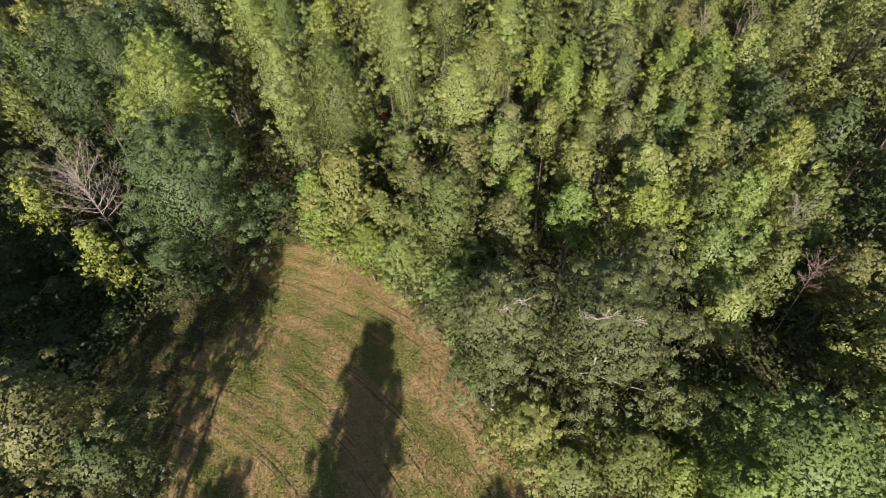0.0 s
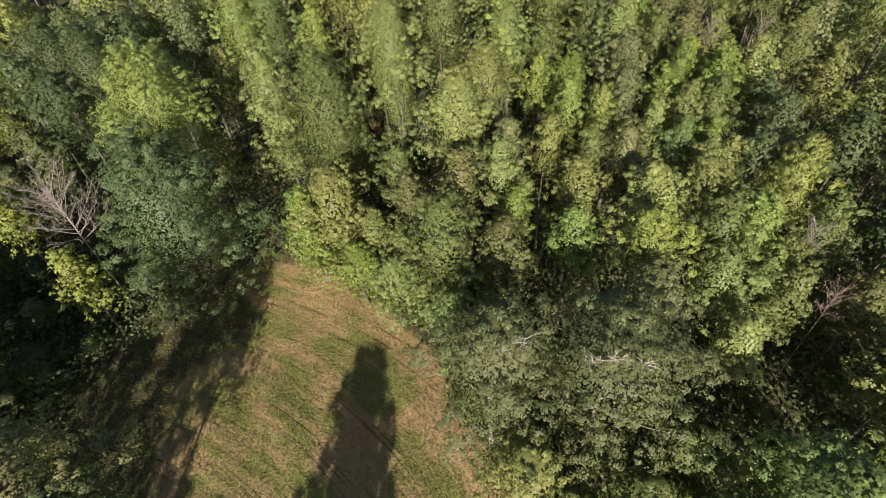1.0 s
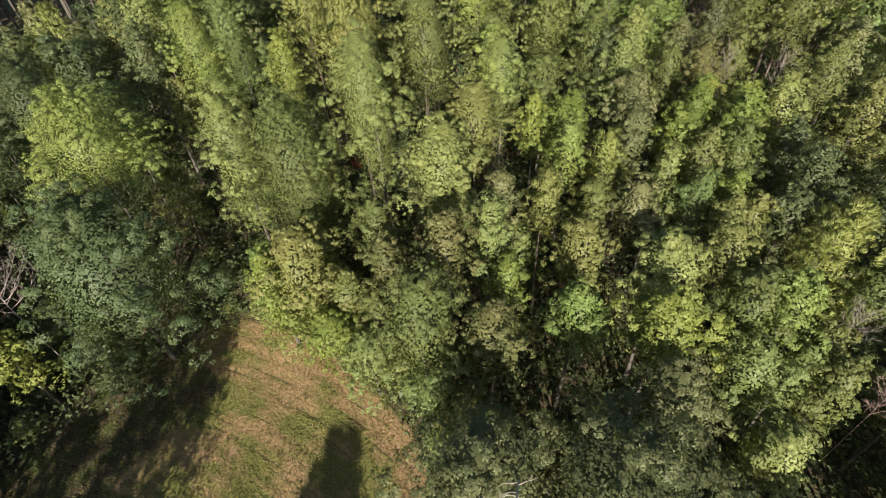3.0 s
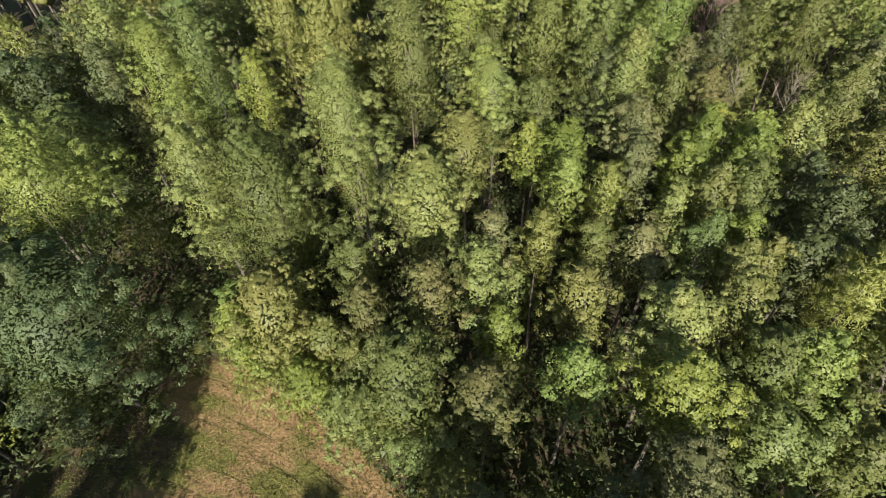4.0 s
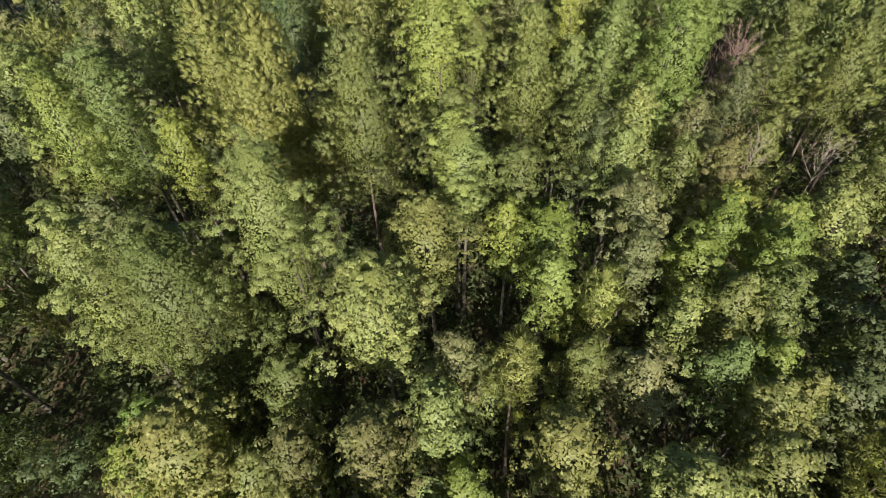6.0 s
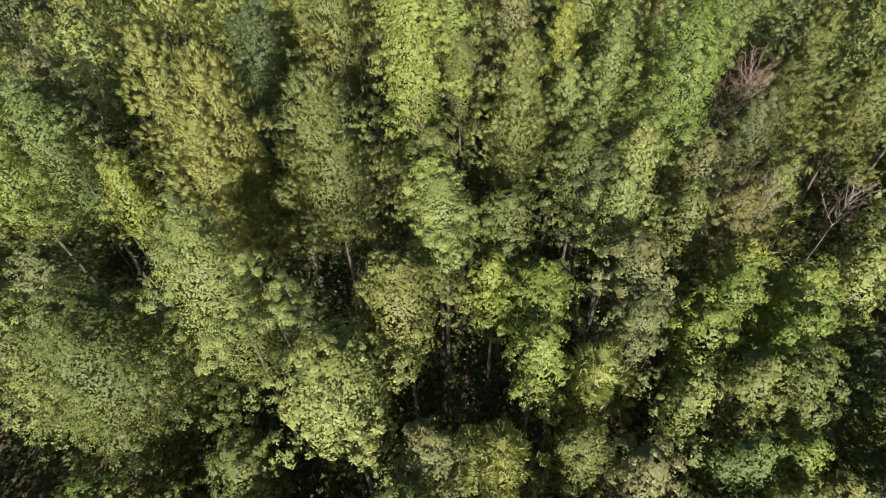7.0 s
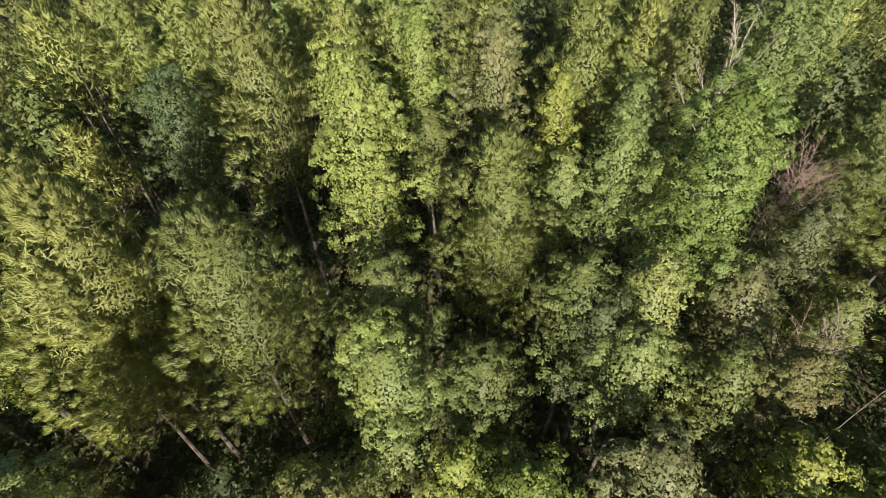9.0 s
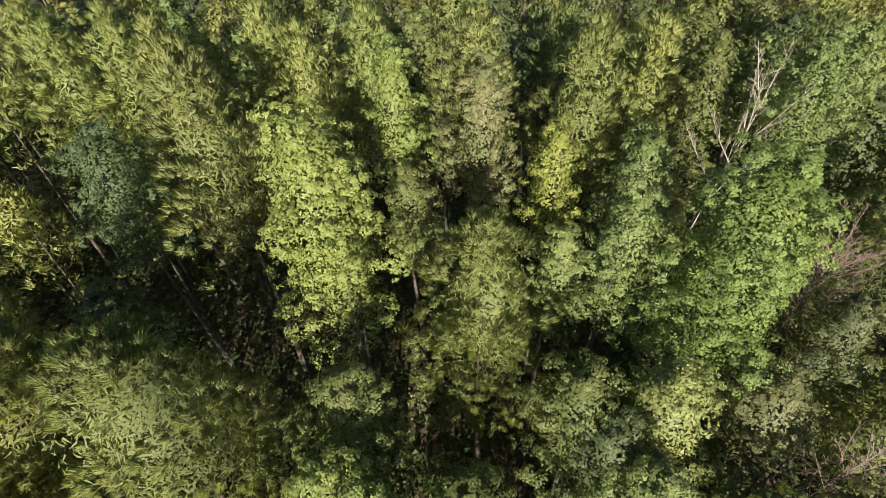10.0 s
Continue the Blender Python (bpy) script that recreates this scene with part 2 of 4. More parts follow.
def trunk_and_limbs(tree, rng, x, y, z0, top, r, depth, mids, bark, limbs, thick, reach=0.7, stop=0.3):
    """The trunk bends a little; limbs rise from it to some of the clumps."""
    h = np.linspace(0, 1, 8)
    sway = np.stack([0.25 * np.sin(h * 3 + rng.random() * 6), 0.25 * np.sin(h * 2.4 + rng.random() * 6), h * 0], 1) * min(1, r / 3)
    line = np.stack([h * 0, h * 0, z0 - 0.15 + (top - stop * depth - z0) * h], 1) + (sway - sway[0])
    v, f = tube(line, thick * (1 - 0.86 * h) * np.where(h == 0, 1.35, 1), 7)
    part("trunk", mesh_from("trunk", v, f), bark, tree)
    pick = rng.permutation(len(mids))[:limbs]
    for i in pick:
        m = mids[i] * np.array([reach, reach, 1]) - np.array([0, 0, 0.5 * (1 - reach)])
        start_z = max(top - depth * 1.05, m[2] - 0.55 * math.hypot(m[0], m[1]) - 0.4)
        s = np.array([np.interp(start_z, line[:, 2], line[:, 0]), np.interp(start_z, line[:, 2], line[:, 1]), start_z])
        u = np.linspace(0, 1, 5)[:, None]
        bend = np.array([0, 0, -0.18]) * np.linalg.norm(m - s) * (u * (1 - u)) * 2 + rng.normal(0, 0.06, (5, 3)) * u
        v, f = tube(s + (m - s) * u + bend, thick * 0.36 * (1 - 0.85 * u[:, 0]), 5)
        part("limb", mesh_from("limb", v, f), bark, tree)


def empty_tree(name, x, y, label, category, group):
    tree = new(name)
    tree.location = (x, y, 0)
    tree.empty_display_size = 0.5
    return tagged(tree, label, category, group)


def broadleaf(name, x, y, top, r, depth, tone, label, shape="round", leaf=0.24, lump=0.85, cover=1.0, limbs=6, bark=None, thick=0, group="trees of the wood", category="tree", shag=0.0, reach=0.65, full=0.42, snags=(), skin=0.46, lobe=1.0):
    """A broadleaved tree or shrub: trunk, limbs, and a crown of single leaves, gathered in sprays on the boughs' rounded masses."""
    SEED[0] += 1
    rng = np.random.default_rng(SEED[0])
    z0 = float(ground_z(x, y))
    given, leaf = depth, 0.8 * leaf
    depth = min(max(depth, full * (top - z0)), top - z0 - 0.4)
    tree = empty_tree(name, x, y, label, category, group)
    area = crown_area(r, depth)
    mids, radii = crown_lobes(rng, top, r, depth, shape, lobe)
    flat = np.array([1.12, 1.12, 0.8])
    swell = unit(mids * np.array([1, 1, 0]) / r + np.array([0, 0, 0.35]))
    # sprays over the upper and outer side of each mass
    spray = 0.46 * lump
    many = np.maximum(5, 1.45 * (radii / spray) ** 2).astype(int)
    own = np.repeat(np.arange(len(mids)), many)
    d = unit(rng.normal(size=(len(own), 3)) * 0.8 + 0.5 * swell[own] + np.array([0, 0, 0.35]))
    at = mids[own] + d * flat * (radii[own] * rng.choice([0.74, 0.92, 1.08], len(own)))[:, None]
    sizes = spray * rng.uniform(0.6, 1.25, len(own))
    if shag:
        at += rng.normal(0, shag, at.shape)
    total = cover * (0.35 + 0.65 * min(1, given / depth)) * area / (0.5 * leaf * leaf * 0.74)
    share = sizes ** 2 * (0.35 + 0.65 * smooth(top - depth, top - 0.35 * depth, at[:, 2]))
    own = np.repeat(np.arange(len(at)), np.maximum(3, total * share / share.sum()).astype(int))
    e = unit(rng.normal(size=(len(own), 3)) * 0.75 + 0.75 * d[own] + np.array([0, 0, 0.25]))
    pos = at[own] + e * np.array([1.1, 1.1, 0.75]) * (sizes[own] * rng.uniform(0.55, 1.0, len(own)))[:, None]
    facing = unit(e * 0.7 + d[own] * 0.4 + np.array([0, 0, 0.1]))
    lie = facing + np.array([0, 0, 0.15]) + rng.normal(0, 0.3, pos.shape)
    v, f = leaves(rng, pos, lie, leaf, leaf * 0.74, facing)
    mass = np.repeat(facing * 0.7 + unit(lie) * np.where((lie * facing).sum(1, keepdims=True) < 0, -1, 1) * 0.5, 3, 0)
    # larger leaves further in
    big = min(0.36, leaf * 1.25)
    deep, face = crown_skin(rng, int(skin * 0.85 * area / (0.5 * big * big * 0.78)), top, r, depth, shape, 0.4, 0.68)
    v2, f2 = leaves(rng, deep, face * 0.8 + np.array([0, 0, 0.25]) + rng.normal(0, 0.4, deep.shape), big, big * 0.78, face)
    v, f = joined([(v, f), (v2, f2)])
    mass = np.concatenate([mass, np.repeat(face, 3, 0)])
    v[:, 2] = np.maximum(v[:, 2], z0 + 0.05)
    part("crown", mesh_from("crown", v, f, normals=mass), LEAF[tone], tree)
    trunk_and_limbs(tree, rng, x, y, z0, top, r, depth, mids, bark or BARK, limbs, thick or 0.06 + 0.008 * (top - z0), reach)
    for sx, sy, sz, ex, ey, ez in snags:
        v, f = bough_of(rng, np.array([sx - x, sy - y, sz]), np.array([ex - x, ey - y, ez + 0.2]), 2.0, 0.12)
        part("bare_limb", mesh_from("bare_limb", v, f), PALE, tree, "pale leafless limb")
    MADE.append((x, y, r, top))
    return tree


def pine(x, y, top, r, depth, tone, label, cover=1.0, limbs=7, group="pines of the wood", ball=0.22):
    """A pine: a bare lower trunk and boughs that spread in flat plates, thick with soft brushes of needles."""
    SEED[0] += 1
    rng = np.random.default_rng(SEED[0])
    z0 = float(ground_z(x, y))
    depth = min(depth, top - z0 - 1.5)
    tree = empty_tree("pine_tree", x, y, label, "pine", group)
    # needle length, needle width, brush radius and density, finer where the flight comes near
    long, wide, brush, dense = (0.26, 0.05, 0.27, 1.3) if ball < 0.33 else (0.34, 0.075, 0.33, 0.95) if ball < 0.4 else (0.44, 0.12, 0.42, 0.8)
    area = crown_area(r, depth)
    mids, radii = crown_lobes(rng, top, r, depth, "pine", 0.75)
    plate = np.array([1.3, 1.3, 0.62])
    swell = unit(mids * np.array([1, 1, 0]) / r + np.array([0, 0, 0.4]))
    own = np.repeat(np.arange(len(mids)), np.maximum(4, 1.5 * (radii / brush) ** 2).astype(int))
    d = unit(rng.normal(size=(len(own), 3)) * 0.8 + 0.45 * swell[own] + np.array([0, 0, 0.4]))
    at = mids[own] + d * plate * (radii[own] * rng.choice([0.76, 0.92, 1.06], len(own)))[:, None]
    sizes = brush * rng.uniform(0.7, 1.25, len(own))
    lead = unit(0.5 * d + 0.4 * swell[own] + np.array([0, 0, 0.5]))
    share = sizes ** 2 * (0.4 + 0.6 * smooth(top - depth, top - 0.4 * depth, at[:, 2]))
    own = np.repeat(np.arange(len(at)), np.maximum(4, cover * dense * area / (0.5 * long * wide) * share / share.sum()).astype(int))
    ahead = lead[own]
    e = unit(rng.normal(size=ahead.shape) * 0.75 + 0.75 * ahead)
    facing = unit(0.7 * e + 0.5 * d[own])
    foot = at[own] + e * np.array([1.05, 1.05, 0.85]) * (sizes[own] * rng.uniform(0.35, 0.95, len(own)))[:, None]
    along = unit(0.9 * ahead + 0.55 * e + 0.25 * rng.normal(size=e.shape))
    span = along * (long * rng.uniform(0.65, 1.3, len(own)))[:, None]
    blade = unit(np.cross(along, facing + 0.3 * rng.normal(size=e.shape))) * wide * 0.5
    v = np.stack([foot - 0.4 * span + blade, foot + 0.6 * span, foot - 0.4 * span - blade], 1)
    turn = (np.cross(v[:, 1] - v[:, 0], v[:, 2] - v[:, 0]) * facing).sum(1) < 0
    v[turn] = v[turn][:, ::-1]
    deep, face = crown_skin(rng, int(0.32 * cover * area / (0.5 * 1.2 * long * 1.1 * wide)), top, r, depth, "pine", 0.35, 0.62)
    v2, f2 = leaves(rng, deep, face * 0.8 + np.array([0, 0, 0.25]) + rng.normal(0, 0.4, deep.shape), 1.2 * long, 1.1 * wide, face)
    mass = np.concatenate([np.repeat(facing, 3, 0), np.repeat(face, 3, 0)])
    v, f = joined([(v.reshape(-1, 3), np.arange(3 * len(e)).reshape(-1, 3)), (v2, f2)])
    part("crown", mesh_from("crown", v, f, normals=mass), LEAF[tone], tree)
    trunk_and_limbs(tree, rng, x, y, z0, top, r, depth, mids, PINE_BARK, limbs, 0.07 + 0.006 * (top - z0), 0.6, 0.4)
    MADE.append((x, y, r, top))
    return tree


def bough_of(rng, s, end, reach, thick):
    """A leafless bough from s to end, with twigs that fork again."""
    t = np.linspace(0, 1, 6)[:, None]
    main = s + (end - s) * t + np.array([0, 0, -0.2 * reach]) * t * (1 - t) + np.cumsum(rng.normal(0, 0.05, (6, 3)), 0) * t
    pieces = [tube(main, thick * 0.5 * (1 - 0.8 * t[:, 0]), 5)]
    for k in range(9):
        w = 0.2 + 0.085 * k
        foot = np.array([np.interp(w, t[:, 0], main[:, c]) for c in range(3)])
        way = unit(unit(end - s) + rng.normal(0, 0.55, 3) + np.array([0, 0, 0.25]))
        twig = foot + way * reach * (0.5 - 0.035 * k) * t + rng.normal(0, 0.03, (6, 3)) * t
        pieces.append(tube(twig, thick * 0.24 * (1 - 0.7 * t[:, 0]), 4))
        for q in range(3):
            way2 = unit(way + rng.normal(0, 0.5, 3))
            pieces.append(tube(twig[2 + q] + way2 * reach * 0.22 * t[::2], thick * 0.14 * (1 - 0.6 * t[::2, 0]), 3))
    return joined(pieces)


def bare_tree(name, x, y, top, r, depth, wood, label, boughs=15, lean=(0, 0), thick=0.05, group="bare trees"):
    """A leafless tree: trunk, boughs, and forked twigs on each."""
    SEED[0] += 1
    rng = np.random.default_rng(SEED[0])
    z0 = float(ground_z(x, y))
    tree = empty_tree(name, x - lean[0], y - lean[1], label, "bare tree", group)
    h = np.linspace(0, 1, 9)
    line = np.stack([lean[0] * h, lean[1] * h, z0 - 0.15 + (top - 0.25 * depth - z0) * h], 1) + np.cumsum(rng.normal(0, 0.05, (9, 3)), 0) * [1, 1, 0]
    v, f = tube(line, thick * (1 - 0.75 * h), 7)
    part("trunk", mesh_from("trunk", v, f), wood, tree)
    for i in range(boughs):
        u = i / max(1, boughs - 1)
        z = top - depth * (0.95 - 0.62 * u)
        s = np.array([np.interp(z, line[:, 2], line[:, 0]), np.interp(z, line[:, 2], line[:, 1]), min(z, line[-1, 2])])
        a = i * 2.39996 + rng.normal(0, 0.3)
        reach = r * (0.75 + 0.4 * rng.random()) * (1 - 0.45 * u)
        end = s + np.array([reach * math.cos(a), reach * math.sin(a), depth * (0.22 + 0.3 * rng.random())])
        end[2] = min(end[2], top)
        v, f = bough_of(rng, s, end, reach, thick)
        part("bough", mesh_from("bough", v, f), wood, tree)
    MADE.append((x, y, r * 0.6, top))
    return tree


# ---- ground: one sheet from the meadow to the horizon ----
def spread(lo, hi, step, far):
    mid = np.arange(lo, hi + step, step)
    grow = step * 1.35 ** np.arange(1, 40)
    ends = np.cumsum(grow)
    ends = ends[ends < far]
    return np.concatenate([lo - ends[::-1], mid, hi + ends])


gx, gy = spread(-42, 12, 0.4, 3500), spread(8, 47, 0.4, 3500)
gxx, gyy = np.meshgrid(gx, gy, indexing="ij")
gv = np.stack([gxx, gyy, ground_z(gxx, gyy)], -1).reshape(-1, 3)
gi, gj = np.meshgrid(np.arange(len(gx) - 1), np.arange(len(gy) - 1), indexing="ij")
gn = len(gy)
gf = np.stack([gi * gn + gj, (gi + 1) * gn + gj, (gi + 1) * gn + gj + 1, gi * gn + gj + 1], -1).reshape(-1, 4)


def ground_material():
    m, nt, bsdf, out = nodes_of("ground")
    geo = nt.nodes.new("ShaderNodeNewGeometry")
    pos = geo.outputs["Position"]

    def noise_tex(scale, detail=4.0, stretch=None):
        n = node(nt, "ShaderNodeTexNoise", Scale=scale, Detail=detail)
        if stretch:
            mp = nt.nodes.new("ShaderNodeMapping")
            mp.inputs["Rotation"].default_value = (0, 0, radians(stretch[0]))
            mp.inputs["Scale"].default_value = (stretch[1], stretch[2], 1)
            nt.links.new(pos, mp.inputs["Vector"])
            nt.links.new(mp.outputs[0], n.inputs["Vector"])
        else:
            nt.links.new(pos, n.inputs["Vector"])
        return n.outputs[0]

    litter = mix_rgb(nt, ramp(nt, noise_tex(1.3, 6), 0.35, 0.65), (0.035, 0.03, 0.018), (0.075, 0.056, 0.034))
    litter = mix_rgb(nt, ramp(nt, noise_tex(0.5), 0.45, 0.62), litter, (0.05, 0.06, 0.02))
    grass = mix_rgb(nt, ramp(nt, noise_tex(6.0, 5), 0.3, 0.7), (0.075, 0.08, 0.024), (0.148, 0.14, 0.044))
    dry = mix_rgb(nt, ramp(nt, noise_tex(5.0, 6), 0.3, 0.7), (0.175, 0.112, 0.056), (0.29, 0.195, 0.104))
    # windrows of cut hay lie in arcs, as the mower went round
    turned = nt.nodes.new("ShaderNodeAttribute")
    turned.attribute_name = "round"
    rows = node(nt, "ShaderNodeTexNoise", Scale=1.0, Detail=6.0, Roughness=0.62)
    nt.links.new(turned.outputs["Vector"], rows.inputs["Vector"])
    broad = noise_tex(0.17, 3)
    both = nt.nodes.new("ShaderNodeMath")
    both.operation = "MULTIPLY_ADD"
    nt.links.new(rows.outputs[0], both.inputs[0])
    both.inputs[1].default_value = 0.8
    nt.links.new(broad, both.inputs[2])
    rim = nt.nodes.new("ShaderNodeAttribute")
    rim.attribute_name = "rim"
    more = nt.nodes.new("ShaderNodeMath")
    more.operation = "MULTIPLY_ADD"
    nt.links.new(rim.outputs["Fac"], more.inputs[0])
    more.inputs[1].default_value = 0.2
    nt.links.new(both.outputs[0], more.inputs[2])
    field = mix_rgb(nt, ramp(nt, more.outputs[0], 0.82, 0.98), grass, dry)
    # thin dark lines where the mower's swaths meet
    lane = node(nt, "ShaderNodeTexNoise", Scale=1.0, Detail=3.0, Roughness=0.7)
    thin = nt.nodes.new("ShaderNodeMapping")
    thin.inputs["Scale"].default_value = (4.2, 0.4, 1)
    nt.links.new(turned.outputs["Vector"], thin.inputs["Vector"])
    nt.links.new(thin.outputs[0], lane.inputs["Vector"])
    field = mix_rgb(nt, ramp(nt, lane.outputs[0], 0.56, 0.68), field, (0.04, 0.042, 0.017))
    mask = nt.nodes.new("ShaderNodeAttribute")
    mask.attribute_name = "meadow"
    wob = nt.nodes.new("ShaderNodeMath")
    wob.operation = "MULTIPLY_ADD"
    nt.links.new(noise_tex(0.8, 5), wob.inputs[0])
    wob.inputs[1].default_value = 0.5
    nt.links.new(mask.outputs["Fac"], wob.inputs[2])
    nt.links.new(mix_rgb(nt, ramp(nt, wob.outputs[0], 0.6, 0.85), litter, field), bsdf.inputs["Base Color"])
    bump = node(nt, "ShaderNodeBump", Strength=0.7, Distance=0.12)
    nt.links.new(noise_tex(4.5, 6), bump.inputs["Height"])
    nt.links.new(bump.outputs[0], bsdf.inputs["Normal"])
    bsdf.inputs["Roughness"].default_value = 0.95
    bsdf.inputs["Specular IOR Level"].default_value = 0.1
    return m


ground_mesh = mesh_from("ground", gv, gf)
gw, ge = meadow_edge(gv[:, 1])
gw = gw + 9.5 * smooth(6, 14, gv[:, 1]) * (1 - smooth(34, 42, gv[:, 1]))  # rank weeds along the western side
inside = np.minimum(np.minimum(gv[:, 0] - gw, ge - gv[:, 0]), 43 - gv[:, 1])
layer = ground_mesh.attributes.new("meadow", "FLOAT", "POINT")
layer.data.foreach_set("value", (smooth(-3.0, 3.0, inside)).astype(np.float32))
layer = ground_mesh.attributes.new("rim", "FLOAT", "POINT")
layer.data.foreach_set("value", (np.exp(-((ge - gv[:, 0] - 1.6) / 1.2) ** 2)).astype(np.float32))
layer = ground_mesh.attributes.new("round", "FLOAT_VECTOR", "POINT")
gr, ga = np.hypot(gv[:, 0] + 37.3, gv[:, 1] + 8.8), np.arctan2(gv[:, 1] + 8.8, gv[:, 0] + 37.3)
layer.data.foreach_set("vector", np.stack([gr * 0.55, ga * 7.0, gr * 0], 1).astype(np.float32).ravel())
ground_mesh.materials.append(ground_material())
tagged(new("ground", ground_mesh), "mown meadow with dry hay and dark forest floor", "ground", kind="structure")


# ---- grass, hay and undergrowth ----
def scatter(name, n, box, keep, heights, length, width, material, label, category, seed, lie):
    """Blades or leaves strewn over part of the ground."""
    rng = np.random.default_rng(seed)
    x, y = rng.uniform(box[0], box[1], n), rng.uniform(box[2], box[3], n)
    ok = keep(x, y, rng)
    x, y = x[ok], y[ok]
    at = np.stack([x, y, ground_z(x, y) + rng.uniform(heights[0], heights[1], len(x)) ** 1.0], 1)
    v, f = leaves(rng, at, rng.normal(0, 1, at.shape) * np.array([1, 1, lie]), length, width)
    ob = new(name, mesh_from(name, v, f))
    ob.data.materials.append(material)
    return tagged(ob, label, category, kind="stuff")


def on_meadow(x, y, rng):
    west, east = meadow_edge(y)
    return (x > west) & (x < east + 1) & (y < 44)


def in_wood(x, y, rng):
    west, east = meadow_edge(y)
    clear = (x > west + 1) & (x < east - 0.5) & (y < 43)
    return ~clear & (x > -40 - 0.62 * (y - 7)) & (x < 32 + 0.58 * y)


GRASS = leaf_material("grass_blades", (0.1, 0.118, 0.028), (0.16, 0.155, 0.05), gloss=0.7)
HAY = leaf_material("hay_stalks", (0.24, 0.165, 0.09), (0.3, 0.22, 0.13), gloss=0.7)
scatter("meadow_grass", 90000, (-38, 9, 8, 44), on_meadow, (0.02, 0.16), 0.28, 0.045, GRASS, "short mown grass of the meadow", "grass", 5, 0.3)
scatter("cut_hay", 9000, (-38, 9, 8, 44), on_meadow, (0.02, 0.1), 0.32, 0.05, HAY, "dry cut hay lying on the meadow", "hay", 6, 2.0)
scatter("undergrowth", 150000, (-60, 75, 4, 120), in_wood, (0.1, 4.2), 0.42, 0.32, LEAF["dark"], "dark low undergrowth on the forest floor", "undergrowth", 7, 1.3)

LAB = {'olive': 'dull olive green', 'green': 'mid-green', 'sage': 'grey-green', 'dark': 'dark green'}

# ---- trees that stand out one by one ----
broadleaf("oak_tree", -26.8, 39.0, 22.0, 7.3, 18, "cool", "broad cool green oak with a rounded dense crown", leaf=0.22, lump=1.1, cover=0.46, limbs=10, group="oaks by the meadow", category="oak")
broadleaf("oak_tree", -26.5, 13.2, 20.6, 4.6, 12, "dull", "broad dull green oak with a rounded dense crown", leaf=0.22, lump=0.85, cover=0.46, limbs=10, group="oaks by the meadow", category="oak")
broadleaf("oak_tree", -23.8, 12, 15, 3, 9, "dark", "broad dark green oak with a rounded dense crown", leaf=0.22, lump=0.85, cover=0.46, limbs=10, group="oaks by the meadow", category="oak")
broadleaf("broadleaf_tree", -29.6, 48.6, 25.8, 5.6, 12, "bright", "tall bright yellow-green broadleaf tree with large glossy leaves", shape="oval", leaf=0.152, lump=0.7, cover=0.45)
broadleaf("broadleaf_tree", -38, 55, 26, 3.6, 12, "dark", "tall dark green broadleaf tree with large glossy leaves", shape="oval", leaf=0.15, lump=0.7, cover=0.45, full=0.35)
broadleaf("shrub", -42.5, 38.5, 16.2, 2.0, 4, "yellow", "yellowing leafy thicket shrub at the wood edge", leaf=0.25, lump=0.66, cover=0.5, limbs=5, group="shrubs at the wood edge", category="shrub")
broadleaf("broadleaf_tree", 21.9, 11.2, 15.4, 5.2, 11, "green", "tall mid-green broadleaf tree with large glossy leaves", shape="oval", leaf=0.25, lump=0.7, cover=0.45)
broadleaf("shrub", -14.2, 40, 14.4, 3, 12, "yellow", "yellowing leafy thicket shrub at the wood edge", leaf=0.25, lump=0.66, cover=0.5, limbs=5, group="shrubs at the wood edge", category="shrub")
broadleaf("shrub", -5.5, 34.3, 9.6, 3, 7, "green", "mid-green leafy thicket shrub at the wood edge", leaf=0.21, lump=0.66, cover=0.5, limbs=5, group="shrubs at the wood edge", category="shrub")
broadleaf("broadleaf_tree", 21.8, 23, 13.8, 2.6, 7, "green", "middle-sized mid-green broadleaf tree in the mixed wood", shape="oval", leaf=0.21, lump=0.7, cover=0.45)
broadleaf("shrub", 4.6, 14.6, 12.2, 3.4, 8, "olive", "dull olive green leafy thicket shrub at the wood edge", leaf=0.21, lump=0.66, cover=0.5, limbs=5, group="shrubs at the wood edge", category="shrub")
broadleaf("shrub", 12.3, 13.2, 9.2, 4, 6.5, "olive", "dull olive green leafy thicket shrub at the wood edge", leaf=0.25, lump=0.66, cover=0.5, limbs=5, group="shrubs at the wood edge", category="shrub")
broadleaf("oak_tree", 3, 20.6, 18.7, 5.4, 11, "dull", "spreading dull green oak with pale bare limbs showing", leaf=0.2, lump=0.85, cover=0.46, limbs=10, bark=PALE, thick=0.2, reach=0.7, snags=((4.8, 19.8, 16.8, 4.0, 17.2, 19.6), (2.6, 19.2, 16.6, 3.4, 17.0, 19.2)), group="oaks by the meadow", category="oak")
broadleaf("oak_tree", 11, 19.8, 18.8, 6.8, 11.5, "dull", "spreading dull green oak with pale bare limbs showing", leaf=0.2, lump=0.85, cover=0.46, limbs=10, bark=PALE, thick=0.2, reach=0.7, snags=((8.4, 18.4, 16.6, 7.6, 16.0, 19.6), (11.2, 17.6, 17, 10.4, 15.6, 19.6), (8.8, 17.6, 17.2, 9.6, 16.2, 19.4)), group="oaks by the meadow", category="oak")
broadleaf("broadleaf_tree", -26.9, 61.8, 20.2, 2.4, 9, "olive", "middle-sized dull olive green broadleaf tree in the mixed wood", shape="oval", leaf=0.245, lump=0.7, cover=0.45)
broadleaf("broadleaf_tree", -41, 51.5, 22.6, 3, 9, "dark", "middle-sized dark green broadleaf tree in the mixed wood", shape="oval", leaf=0.217, lump=0.7, cover=0.45, full=0.35)
